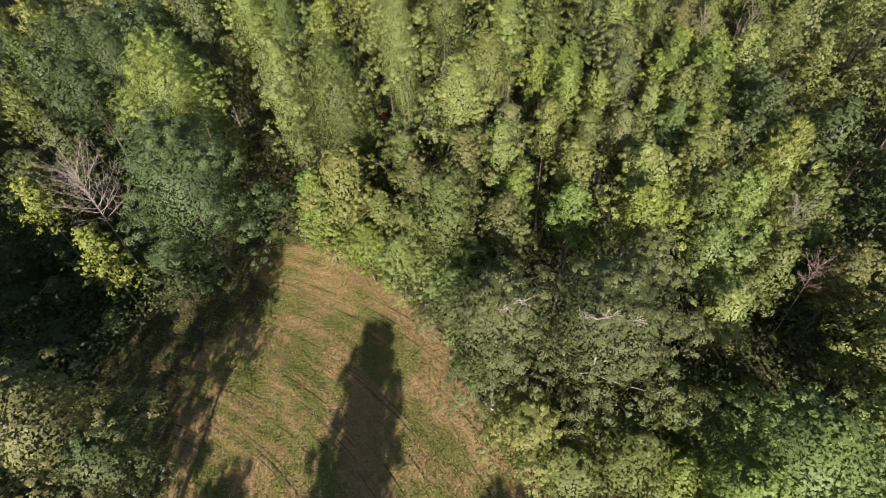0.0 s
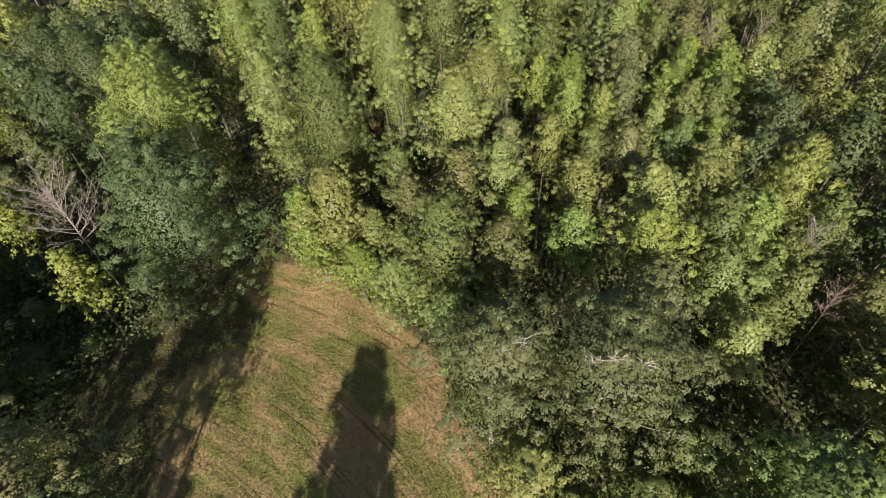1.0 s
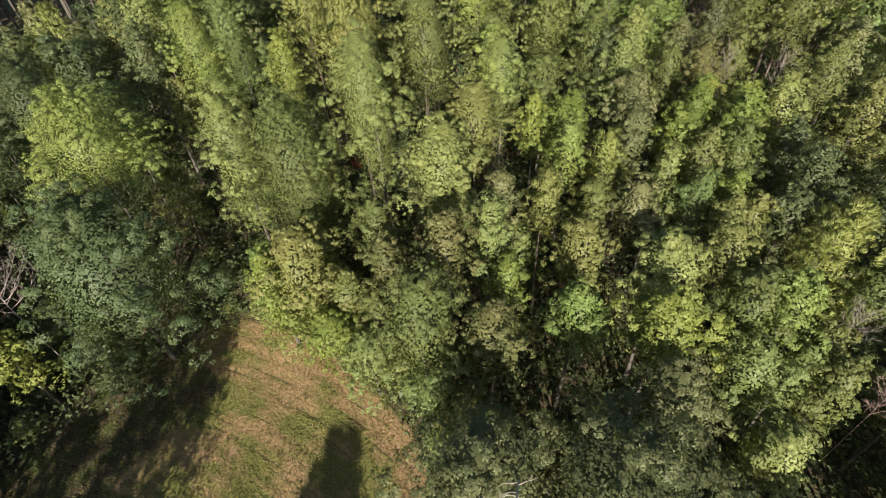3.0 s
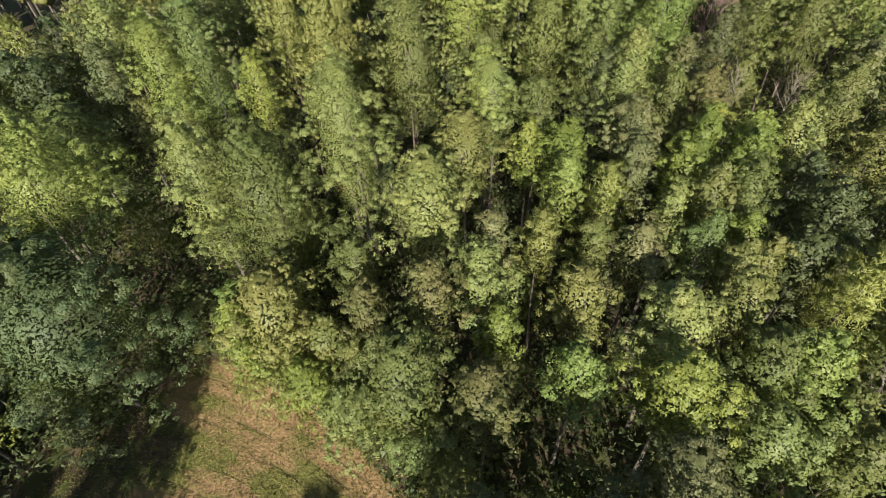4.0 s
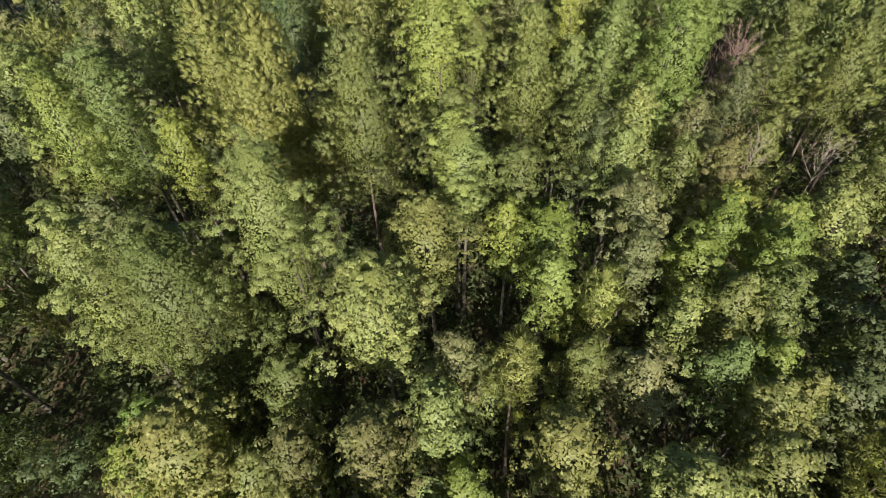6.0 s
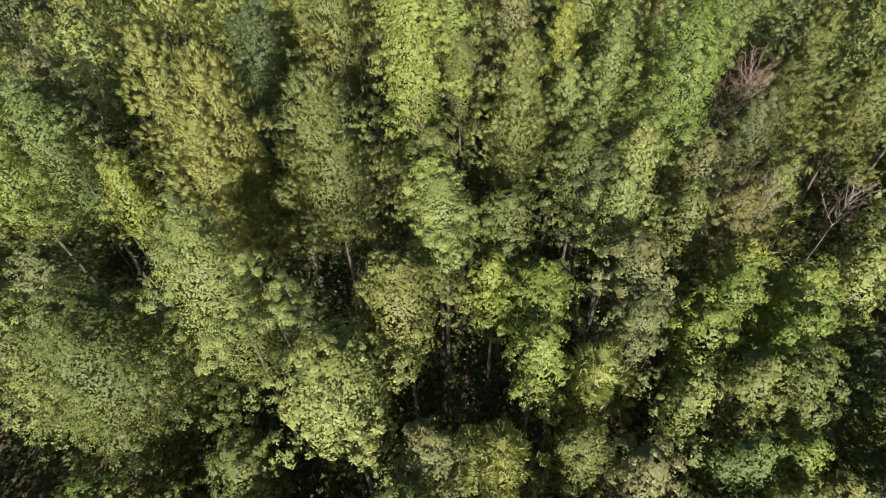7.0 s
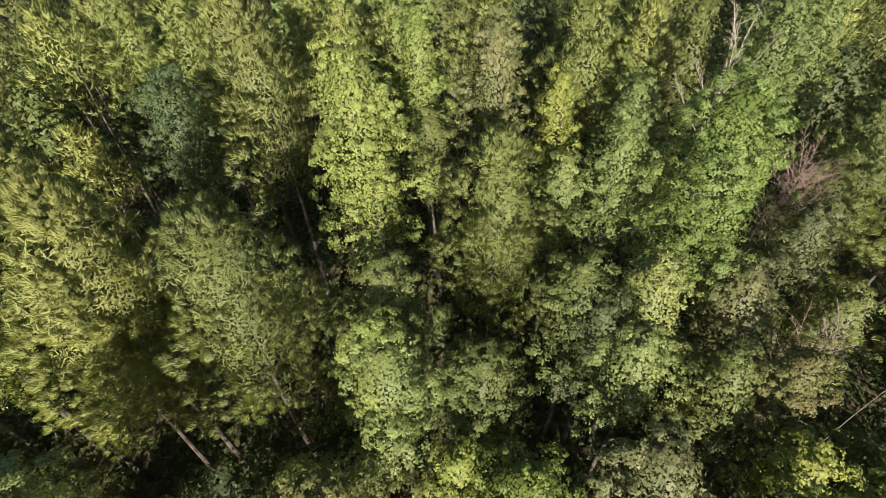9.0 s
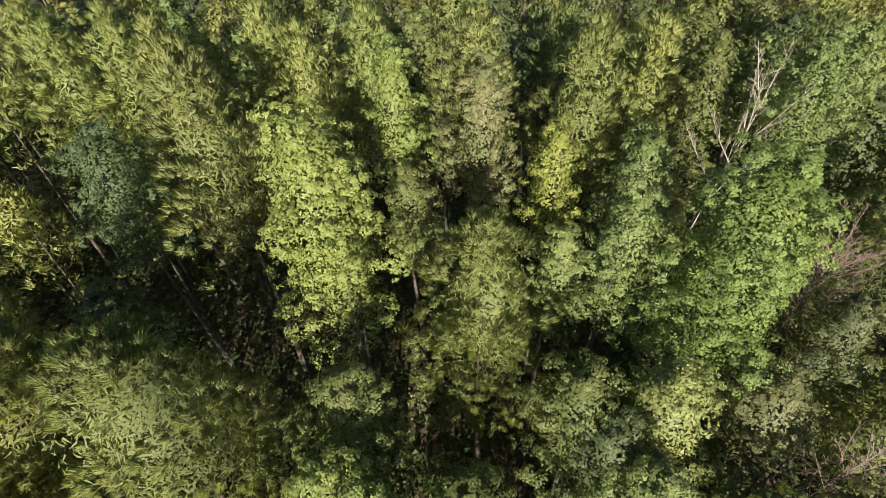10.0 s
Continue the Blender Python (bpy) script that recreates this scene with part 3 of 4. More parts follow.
broadleaf("broadleaf_tree", -47, 62, 24, 3.5, 10, "dark", "middle-sized dark green broadleaf tree in the mixed wood", shape="oval", leaf=0.179, lump=0.7, cover=0.45, full=0.35)
broadleaf("broadleaf_tree", 18, 9.6, 12, 3.6, 7, "bright", "middle-sized bright yellow-green broadleaf tree in the mixed wood", shape="oval", leaf=0.25, lump=0.7, cover=0.45)
broadleaf("shrub", -35.6, 34.0, 13.4, 2.2, 9, "yellow", "yellowing leafy thicket shrub at the wood edge", leaf=0.25, lump=0.66, cover=0.5, limbs=5, group="shrubs at the wood edge", category="shrub")
broadleaf("broadleaf_tree", -33, 58.6, 22, 4.2, 11, "green", "tall mid-green broadleaf tree with large glossy leaves", shape="oval", leaf=0.223, lump=0.7, cover=0.45)
broadleaf("broadleaf_tree", -23.8, 62.5, 28, 3.4, 13, "bright", "tall bright yellow-green broadleaf tree with large glossy leaves", shape="oval", leaf=0.154, lump=0.7, cover=0.45)
broadleaf("broadleaf_tree", -20.2, 63.6, 29.2, 3, 14, "green", "tall mid-green broadleaf tree with large glossy leaves", shape="oval", leaf=0.153, lump=0.7, cover=0.45)
broadleaf("broadleaf_tree", -14.2, 60, 25, 2.2, 9, "yellow", "slender yellowing broadleaf tree in the mixed wood", shape="oval", leaf=0.163, lump=0.7, cover=0.45)
broadleaf("broadleaf_tree", -4.7, 49.6, 28.8, 3.4, 15, "green", "tall mid-green broadleaf tree with large glossy leaves", shape="oval", leaf=0.125, lump=0.7, cover=0.45)
broadleaf("broadleaf_tree", 1.4, 45.6, 22.6, 4.2, 10, "green", "tall mid-green broadleaf tree with large glossy leaves", shape="oval", leaf=0.19, lump=0.7, cover=0.45)
broadleaf("broadleaf_tree", 7, 57.3, 25.4, 2.4, 9, "bright", "middle-sized bright yellow-green broadleaf tree in the mixed wood", shape="oval", leaf=0.156, lump=0.7, cover=0.45)
broadleaf("broadleaf_tree", 12, 57.6, 22.4, 2.9, 8, "olive", "middle-sized dull olive green broadleaf tree in the mixed wood", shape="oval", leaf=0.165, lump=0.7, cover=0.45)
broadleaf("broadleaf_tree", 13.6, 51.9, 21, 3.2, 6.5, "yellow", "middle-sized yellowing broadleaf tree in the mixed wood", shape="oval", leaf=0.19, lump=0.7, cover=0.45)
pine(15.9, 46.6, 20, 2.3, 8, "pine", "tall green pine with brushy needle clumps", ball=0.338)
broadleaf("broadleaf_tree", -17.5, 49.2, 25, 3.2, 12, "green", "middle-sized mid-green broadleaf tree in the mixed wood", shape="oval", leaf=0.159, lump=0.7, cover=0.45, full=0.72)
broadleaf("broadleaf_tree", -11.8, 48, 24.8, 5.2, 13, "olive", "broad dull olive green broadleaf tree in the mixed wood", shape="oval", leaf=0.161, lump=0.7, cover=0.45, full=0.72)
broadleaf("broadleaf_tree", -4.8, 44, 16.2, 2.4, 8, "olive", "middle-sized dull olive green broadleaf tree in the mixed wood", shape="oval", leaf=0.19, lump=0.7, cover=0.45)
broadleaf("shrub", -11.2, 40.2, 16.6, 4.3, 12, "olive", "dull olive green leafy thicket shrub at the wood edge", leaf=0.25, lump=0.66, cover=0.5, limbs=5, group="shrubs at the wood edge", category="shrub")
broadleaf("thin_tree", -3.6, 38.9, 16.2, 2.2, 7, "brown", "brownish thinning small tree with twigs showing through", shape="round", leaf=0.21, lump=0.6, cover=0.6, limbs=16, shag=0.12, group="thinning trees", category="tree")
broadleaf("broadleaf_tree", 1.5, 37.6, 19.6, 2.6, 7, "brown", "middle-sized brownish thinning broadleaf tree in the mixed wood", shape="oval", leaf=0.21, lump=0.7, cover=0.45)
broadleaf("broadleaf_tree", 5.1, 39.2, 19.4, 2.3, 8, "green", "middle-sized mid-green broadleaf tree in the mixed wood", shape="oval", leaf=0.21, lump=0.7, cover=0.45)
pine(10, 42.2, 19.6, 2.1, 7, "pine_yellow", "tall yellow-green pine with brushy needle clumps", ball=0.34)
broadleaf("shrub", 6.3, 36.5, 15.6, 1.9, 6, "yellow", "yellowing leafy thicket shrub at the wood edge", leaf=0.21, lump=0.66, cover=0.5, limbs=5, group="shrubs at the wood edge", category="shrub")
broadleaf("broadleaf_tree", 12.2, 38, 17.8, 2.9, 8, "olive", "middle-sized dull olive green broadleaf tree in the mixed wood", shape="oval", leaf=0.21, lump=0.7, cover=0.45)
broadleaf("broadleaf_tree", 17.2, 41.2, 18.8, 2.2, 8, "sage", "slender grey-green broadleaf tree in the mixed wood", shape="oval", leaf=0.19, lump=0.7, cover=0.45)
broadleaf("broadleaf_tree", 17.7, 34.6, 19, 3.6, 9, "green", "middle-sized mid-green broadleaf tree in the mixed wood", shape="oval", leaf=0.21, lump=0.7, cover=0.45)
broadleaf("broadleaf_tree", 16.3, 30, 18.5, 3.2, 8, "yellow", "middle-sized yellowing broadleaf tree in the mixed wood", shape="oval", leaf=0.21, lump=0.7, cover=0.45)
broadleaf("broadleaf_tree", 10.7, 32, 17.3, 2.3, 8, "bright", "middle-sized bright yellow-green broadleaf tree in the mixed wood", shape="oval", leaf=0.21, lump=0.7, cover=0.45)
broadleaf("thin_tree", 4.4, 30.6, 17.2, 2.9, 8, "brown", "brownish thinning small tree with twigs showing through", shape="round", leaf=0.21, lump=0.6, cover=0.6, limbs=16, shag=0.12, group="thinning trees", category="tree")
broadleaf("broadleaf_tree", -0.4, 32, 19, 3.9, 11, "olive", "middle-sized dull olive green broadleaf tree in the mixed wood", shape="oval", leaf=0.21, lump=0.7, cover=0.45)
broadleaf("shrub", -9.2, 36.8, 9.2, 3.2, 7, "yellow", "yellowing leafy thicket shrub at the wood edge", leaf=0.21, lump=0.66, cover=0.5, limbs=5, group="shrubs at the wood edge", category="shrub")
broadleaf("broadleaf_tree", 22.7, 31.7, 18, 2.7, 8, "olive", "middle-sized dull olive green broadleaf tree in the mixed wood", shape="oval", leaf=0.21, lump=0.7, cover=0.45)
broadleaf("broadleaf_tree", 29, 39.8, 18.4, 2.4, 8, "dark", "middle-sized dark green broadleaf tree in the mixed wood", shape="oval", leaf=0.25, lump=0.7, cover=0.45)
broadleaf("broadleaf_tree", 24.2, 39.6, 18.2, 2.2, 8, "olive", "slender dull olive green broadleaf tree in the mixed wood", shape="oval", leaf=0.21, lump=0.7, cover=0.45)
broadleaf("broadleaf_tree", 22.9, 48.6, 20.6, 2.5, 9, "yellow", "middle-sized yellowing broadleaf tree in the mixed wood", shape="oval", leaf=0.19, lump=0.7, cover=0.45)
broadleaf("broadleaf_tree", 26.6, 47.2, 22.4, 2, 8, "yellow", "slender yellowing broadleaf tree in the mixed wood", shape="oval", leaf=0.19, lump=0.7, cover=0.45)
broadleaf("broadleaf_tree", 18.5, 59.3, 23.6, 2.4, 8, "dark", "middle-sized dark green broadleaf tree in the mixed wood", shape="oval", leaf=0.165, lump=0.7, cover=0.45)
broadleaf("broadleaf_tree", 32.7, 51, 22.2, 2.5, 8, "green", "middle-sized mid-green broadleaf tree in the mixed wood", shape="oval", leaf=0.221, lump=0.7, cover=0.45)
broadleaf("broadleaf_tree", 31.4, 42.2, 20.4, 2.4, 8, "dark", "middle-sized dark green broadleaf tree in the mixed wood", shape="oval", leaf=0.241, lump=0.7, cover=0.45)
pine(31, 36.6, 19.6, 3.2, 10, "pine", "tall green pine with brushy needle clumps", ball=0.34)
broadleaf("broadleaf_tree", 15.6, 25.8, 16.6, 3.2, 8, "dull", "middle-sized dull green broadleaf tree in the mixed wood", shape="oval", leaf=0.21, lump=0.7, cover=0.45)
broadleaf("broadleaf_tree", 21.8, 28, 15.5, 2.9, 8, "green", "middle-sized mid-green broadleaf tree in the mixed wood", shape="oval", leaf=0.21, lump=0.7, cover=0.45)
broadleaf("broadleaf_tree", 25.3, 31.4, 18, 2.6, 8, "bright", "middle-sized bright yellow-green broadleaf tree in the mixed wood", shape="oval", leaf=0.21, lump=0.7, cover=0.45)
pine(-7.1, 58.8, 29.2, 3.2, 14, "pine_yellow", "tall yellow-green pine with brushy needle clumps", ball=0.22)
pine(-11.7, 65.6, 31, 3.1, 13, "pine_yellow", "tall yellow-green pine with brushy needle clumps", ball=0.256)
pine(-6.0, 60.3, 31.8, 3.8, 16, "pine_yellow", "tall yellow-green pine with brushy needle clumps", ball=0.22)
pine(0.2, 59.8, 30.4, 4.5, 15, "pine_dark", "tall dark green pine with brushy needle clumps", ball=0.22)
broadleaf("broadleaf_tree", 5.8, 69.3, 33.2, 3.8, 16, "bright", "tall bright yellow-green broadleaf tree with large glossy leaves", shape="oval", leaf=0.165, lump=0.7, cover=0.45)
pine(13.7, 65.8, 29.2, 3.9, 13, "pine_yellow", "tall yellow-green pine with brushy needle clumps", ball=0.274)
broadleaf("broadleaf_tree", 18.3, 72.9, 29.2, 1.9, 8, "yellow", "slender yellowing broadleaf tree in the mixed wood", shape="oval", leaf=0.165, lump=0.7, cover=0.45)
broadleaf("broadleaf_tree", 20.6, 67.2, 29.4, 2, 10, "green", "tall mid-green broadleaf tree with large glossy leaves", shape="oval", leaf=0.165, lump=0.7, cover=0.45)
broadleaf("broadleaf_tree", 18, 68.6, 26, 2, 9, "green", "slender mid-green broadleaf tree in the mixed wood", shape="oval", leaf=0.165, lump=0.7, cover=0.45)
broadleaf("broadleaf_tree", 25.5, 65.6, 32, 4.2, 16, "bright", "tall bright yellow-green broadleaf tree with large glossy leaves", shape="oval", leaf=0.151, lump=0.7, cover=0.45)
pine(36, 68.2, 29, 3.8, 13, "pine_dark", "tall dark green pine with brushy needle clumps", ball=0.301)
pine(41, 66, 28.6, 3.2, 13, "pine_dark", "tall dark green pine with brushy needle clumps", ball=0.281)
bare_tree("bare_shrub", 31.4, 66.8, 27, 2.3, 8, PINK, "leafless reddish twiggy small tree", boughs=34, thick=0.045)
pine(-0.5, 73.8, 34, 3.4, 14, "pine_dark", "tall dark green pine with brushy needle clumps", ball=0.335)
broadleaf("broadleaf_tree", -5.4, 66.6, 25, 2.8, 9, "dark", "middle-sized dark green broadleaf tree in the mixed wood", shape="oval", leaf=0.165, lump=0.7, cover=0.45)
broadleaf("broadleaf_tree", -21, 56.8, 19.6, 3, 9, "sage", "middle-sized grey-green broadleaf tree in the mixed wood", shape="oval", leaf=0.249, lump=0.7, cover=0.45)
broadleaf("broadleaf_tree", 7.5, 56.3, 25, 2.7, 9, "green", "middle-sized mid-green broadleaf tree in the mixed wood", shape="oval", leaf=0.159, lump=0.7, cover=0.45)
broadleaf("broadleaf_tree", 4.7, 51.3, 22.8, 3.6, 8, "olive", "middle-sized dull olive green broadleaf tree in the mixed wood", shape="oval", leaf=0.179, lump=0.7, cover=0.45)
broadleaf("broadleaf_tree", 10.6, 53.4, 20.4, 1.8, 6, "yellow", "slender yellowing broadleaf tree in the mixed wood", shape="oval", leaf=0.19, lump=0.7, cover=0.45)
broadleaf("broadleaf_tree", 12.9, 47.5, 20.6, 1.9, 6, "bright", "slender bright yellow-green broadleaf tree in the mixed wood", shape="oval", leaf=0.19, lump=0.7, cover=0.45)
broadleaf("broadleaf_tree", 19.5, 57.2, 23.8, 2.5, 9, "green", "middle-sized mid-green broadleaf tree in the mixed wood", shape="oval", leaf=0.165, lump=0.7, cover=0.45)
broadleaf("broadleaf_tree", 19.4, 52.2, 22.8, 2.6, 8, "sage", "middle-sized grey-green broadleaf tree in the mixed wood", shape="oval", leaf=0.179, lump=0.7, cover=0.45)
broadleaf("thin_tree", 18.9, 49.2, 21, 2.2, 7, "sage", "grey-green small tree with twigs showing through", shape="round", leaf=0.19, lump=0.6, cover=0.6, limbs=16, shag=0.12, group="thinning trees", category="tree")
broadleaf("broadleaf_tree", 23.7, 56, 23.4, 2, 8, "olive", "slender dull olive green broadleaf tree in the mixed wood", shape="oval", leaf=0.174, lump=0.7, cover=0.45)
broadleaf("thin_tree", 26.8, 55.8, 23.6, 2.1, 8, "brown", "brownish thinning small tree with twigs showing through", shape="round", leaf=0.146, lump=0.6, cover=0.6, limbs=16, shag=0.12, group="thinning trees", category="tree")
broadleaf("broadleaf_tree", 24.2, 49.8, 22.8, 1.9, 7, "yellow", "slender yellowing broadleaf tree in the mixed wood", shape="oval", leaf=0.179, lump=0.7, cover=0.45)
broadleaf("broadleaf_tree", 27.9, 49.6, 22.6, 1.9, 7, "yellow", "slender yellowing broadleaf tree in the mixed wood", shape="oval", leaf=0.19, lump=0.7, cover=0.45)
broadleaf("broadleaf_tree", 20.9, 45, 19.2, 1.8, 6, "green", "slender mid-green broadleaf tree in the mixed wood", shape="oval", leaf=0.19, lump=0.7, cover=0.45)
broadleaf("broadleaf_tree", 26.2, 44.8, 21.4, 2, 7, "olive", "slender dull olive green broadleaf tree in the mixed wood", shape="oval", leaf=0.19, lump=0.7, cover=0.45)
broadleaf("broadleaf_tree", 23.6, 45, 20.8, 2, 7, "olive", "slender dull olive green broadleaf tree in the mixed wood", shape="oval", leaf=0.19, lump=0.7, cover=0.45)
broadleaf("broadleaf_tree", 6.3, 42.8, 19.2, 1.9, 7, "sage", "slender grey-green broadleaf tree in the mixed wood", shape="oval", leaf=0.19, lump=0.7, cover=0.45)
broadleaf("broadleaf_tree", 14.4, 42.9, 17.8, 2, 7, "olive", "slender dull olive green broadleaf tree in the mixed wood", shape="oval", leaf=0.19, lump=0.7, cover=0.45)
broadleaf("broadleaf_tree", 25.2, 41.8, 18.6, 1.8, 6, "yellow", "slender yellowing broadleaf tree in the mixed wood", shape="oval", leaf=0.19, lump=0.7, cover=0.45)
broadleaf("broadleaf_tree", 30.9, 63.8, 25.4, 2.1, 8, "dull", "slender dull green broadleaf tree in the mixed wood", shape="oval", leaf=0.165, lump=0.7, cover=0.45)
broadleaf("broadleaf_tree", -21, 66.5, 29.4, 3, 12, "sage", "middle-sized grey-green broadleaf tree in the mixed wood", shape="oval", leaf=0.17, lump=0.7, cover=0.45)
broadleaf("broadleaf_tree", -20.8, 73.4, 30.4, 3, 12, "green", "middle-sized mid-green broadleaf tree in the mixed wood", shape="oval", leaf=0.25, lump=0.7, cover=0.45)
broadleaf("broadleaf_tree", 9.3, 78.8, 31.6, 2.3, 12, "bright", "tall bright yellow-green broadleaf tree with large glossy leaves", shape="oval", leaf=0.165, lump=0.7, cover=0.45)
pine(14.8, 83, 31.6, 3.7, 12, "pine_yellow", "tall yellow-green pine with brushy needle clumps", ball=0.34)
broadleaf("broadleaf_tree", 14.6, 76.3, 31.2, 2.4, 11, "sage", "middle-sized grey-green broadleaf tree in the mixed wood", shape="oval", leaf=0.165, lump=0.7, cover=0.45)
pine(21, 78, 32.6, 3.8, 13, "pine_yellow", "tall yellow-green pine with brushy needle clumps", ball=0.34)
pine(26.6, 82, 31, 2.6, 12, "pine", "tall green pine with brushy needle clumps", ball=0.34)
broadleaf("broadleaf_tree", 32.3, 75, 32.6, 2.4, 12, "green", "middle-sized mid-green broadleaf tree in the mixed wood", shape="oval", leaf=0.165, lump=0.7, cover=0.45)
pine(-8.3, 83, 33, 3, 13, "pine", "tall green pine with brushy needle clumps", ball=0.34)
pine(-13, 84, 32.4, 3, 13, "pine", "tall green pine with brushy needle clumps", ball=0.34)
pine(-4.4, 80.5, 33, 2.6, 12, "pine_yellow", "tall yellow-green pine with brushy needle clumps", ball=0.34)
pine(4.2, 79.6, 32.4, 2.6, 12, "pine", "tall green pine with brushy needle clumps", ball=0.34)
broadleaf("broadleaf_tree", -7.2, 75, 29.6, 3.2, 10, "cool", "middle-sized cool green broadleaf tree in the mixed wood", shape="oval", leaf=0.165, lump=0.7, cover=0.45)
broadleaf("broadleaf_tree", 35.8, 76.6, 32.6, 2.4, 10, "green", "middle-sized mid-green broadleaf tree in the mixed wood", shape="oval", leaf=0.165, lump=0.7, cover=0.45)
broadleaf("broadleaf_tree", 17.5, 61, 24.6, 2.6, 9, "olive", "middle-sized dull olive green broadleaf tree in the mixed wood", shape="oval", leaf=0.165, lump=0.7, cover=0.45)
broadleaf("broadleaf_tree", 21.3, 60.6, 25, 2.7, 9, "green", "middle-sized mid-green broadleaf tree in the mixed wood", shape="oval", leaf=0.165, lump=0.7, cover=0.45)
broadleaf("broadleaf_tree", 26.3, 60.8, 23.9, 2.4, 8, "dull", "middle-sized dull green broadleaf tree in the mixed wood", shape="oval", leaf=0.165, lump=0.7, cover=0.45)
broadleaf("broadleaf_tree", 7.2, 61.4, 25.2, 2.5, 9, "olive", "middle-sized dull olive green broadleaf tree in the mixed wood", shape="oval", leaf=0.165, lump=0.7, cover=0.45)
pine(7.6, 83, 32.6, 2.6, 12, "pine", "tall green pine with brushy needle clumps", ball=0.34)
pine(0.5, 84.6, 32.2, 2.7, 12, "pine", "tall green pine with brushy needle clumps", ball=0.34)
broadleaf("broadleaf_tree", 29, 79, 31, 2.3, 10, "olive", "middle-sized dull olive green broadleaf tree in the mixed wood", shape="oval", leaf=0.165, lump=0.7, cover=0.45)
broadleaf("broadleaf_tree", 9.9, 74.2, 26, 2.2, 8, "olive", "slender dull olive green broadleaf tree in the mixed wood", shape="oval", leaf=0.165, lump=0.7, cover=0.45)
broadleaf("broadleaf_tree", 23, 72.4, 28.8, 2.3, 9, "green", "middle-sized mid-green broadleaf tree in the mixed wood", shape="oval", leaf=0.165, lump=0.7, cover=0.45)
pine(-18.5, 90, 32, 3, 12, "pine_yellow", "tall yellow-green pine with brushy needle clumps", ball=0.34)
broadleaf("shrub", -46, 40.5, 6.5, 3.4, 6, "dark", "dark green leafy thicket shrub at the wood edge", leaf=0.25, lump=0.66, cover=0.5, limbs=5, group="shrubs at the wood edge", category="shrub")
broadleaf("shrub", -41, 36.6, 5.5, 3, 5, "dark", "dark green leafy thicket shrub at the wood edge", leaf=0.25, lump=0.66, cover=0.5, limbs=5, group="shrubs at the wood edge", category="shrub")
broadleaf("shrub", -46.5, 32.5, 6, 3.2, 5.6, "dark", "dark green leafy thicket shrub at the wood edge", leaf=0.25, lump=0.66, cover=0.5, limbs=5, group="shrubs at the wood edge", category="shrub")
broadleaf("shrub", -37.5, 36.5, 5, 2.6, 4.6, "dark", "dark green leafy thicket shrub at the wood edge", leaf=0.25, lump=0.66, cover=0.5, limbs=5, group="shrubs at the wood edge", category="shrub")
broadleaf("shrub", -33.5, 38.5, 5.5, 2.6, 5, "dark", "dark green leafy thicket shrub at the wood edge", leaf=0.25, lump=0.66, cover=0.5, limbs=5, group="shrubs at the wood edge", category="shrub")
broadleaf("shrub", -30.5, 36, 3.6, 2, 3.4, "dark", "dark green leafy thicket shrub at the wood edge", leaf=0.25, lump=0.66, cover=0.5, limbs=5, group="shrubs at the wood edge", category="shrub")
broadleaf("shrub", -41.5, 29.5, 4.5, 2.2, 4.2, "dark", "dark green leafy thicket shrub at the wood edge", leaf=0.25, lump=0.66, cover=0.5, limbs=5, group="shrubs at the wood edge", category="shrub")
broadleaf("shrub", -49, 37, 8, 3, 7.5, "dark", "dark green leafy thicket shrub at the wood edge", leaf=0.25, lump=0.66, cover=0.5, limbs=5, group="shrubs at the wood edge", category="shrub")
broadleaf("shrub", -14.4, 43.4, 6.5, 2.6, 6, "yellow", "yellowing leafy thicket shrub at the wood edge", leaf=0.25, lump=0.66, cover=0.5, limbs=5, group="shrubs at the wood edge", category="shrub")
broadleaf("shrub", -16.9, 43.4, 6.5, 1.8, 6, "bright", "bright yellow-green leafy thicket shrub at the wood edge", leaf=0.25, lump=0.66, cover=0.5, limbs=5, group="shrubs at the wood edge", category="shrub")
broadleaf("shrub", -10.6, 40.6, 5, 2.4, 4.8, "yellow", "yellowing leafy thicket shrub at the wood edge", leaf=0.25, lump=0.66, cover=0.5, limbs=5, group="shrubs at the wood edge", category="shrub")
broadleaf("shrub", -6.4, 37.4, 4.2, 2.2, 4, "bright", "bright yellow-green leafy thicket shrub at the wood edge", leaf=0.21, lump=0.66, cover=0.5, limbs=5, group="shrubs at the wood edge", category="shrub")
broadleaf("shrub", -2.2, 33.3, 4, 2, 3.8, "green", "mid-green leafy thicket shrub at the wood edge", leaf=0.21, lump=0.66, cover=0.5, limbs=5, group="shrubs at the wood edge", category="shrub")
broadleaf("shrub", -0.2, 28.1, 4, 1.8, 3.8, "green", "mid-green leafy thicket shrub at the wood edge", leaf=0.21, lump=0.66, cover=0.5, limbs=5, group="shrubs at the wood edge", category="shrub")
broadleaf("shrub", 1.4, 23.3, 4.2, 2, 4, "green", "mid-green leafy thicket shrub at the wood edge", leaf=0.21, lump=0.66, cover=0.5, limbs=5, group="shrubs at the wood edge", category="shrub")
broadleaf("shrub", 4.4, 18.5, 4.4, 2.2, 4, "olive", "dull olive green leafy thicket shrub at the wood edge", leaf=0.21, lump=0.66, cover=0.5, limbs=5, group="shrubs at the wood edge", category="shrub")
broadleaf("shrub", -3.8, 35.1, 5.5, 2, 5, "green", "mid-green leafy thicket shrub at the wood edge", leaf=0.21, lump=0.66, cover=0.5, limbs=5, group="shrubs at the wood edge", category="shrub")
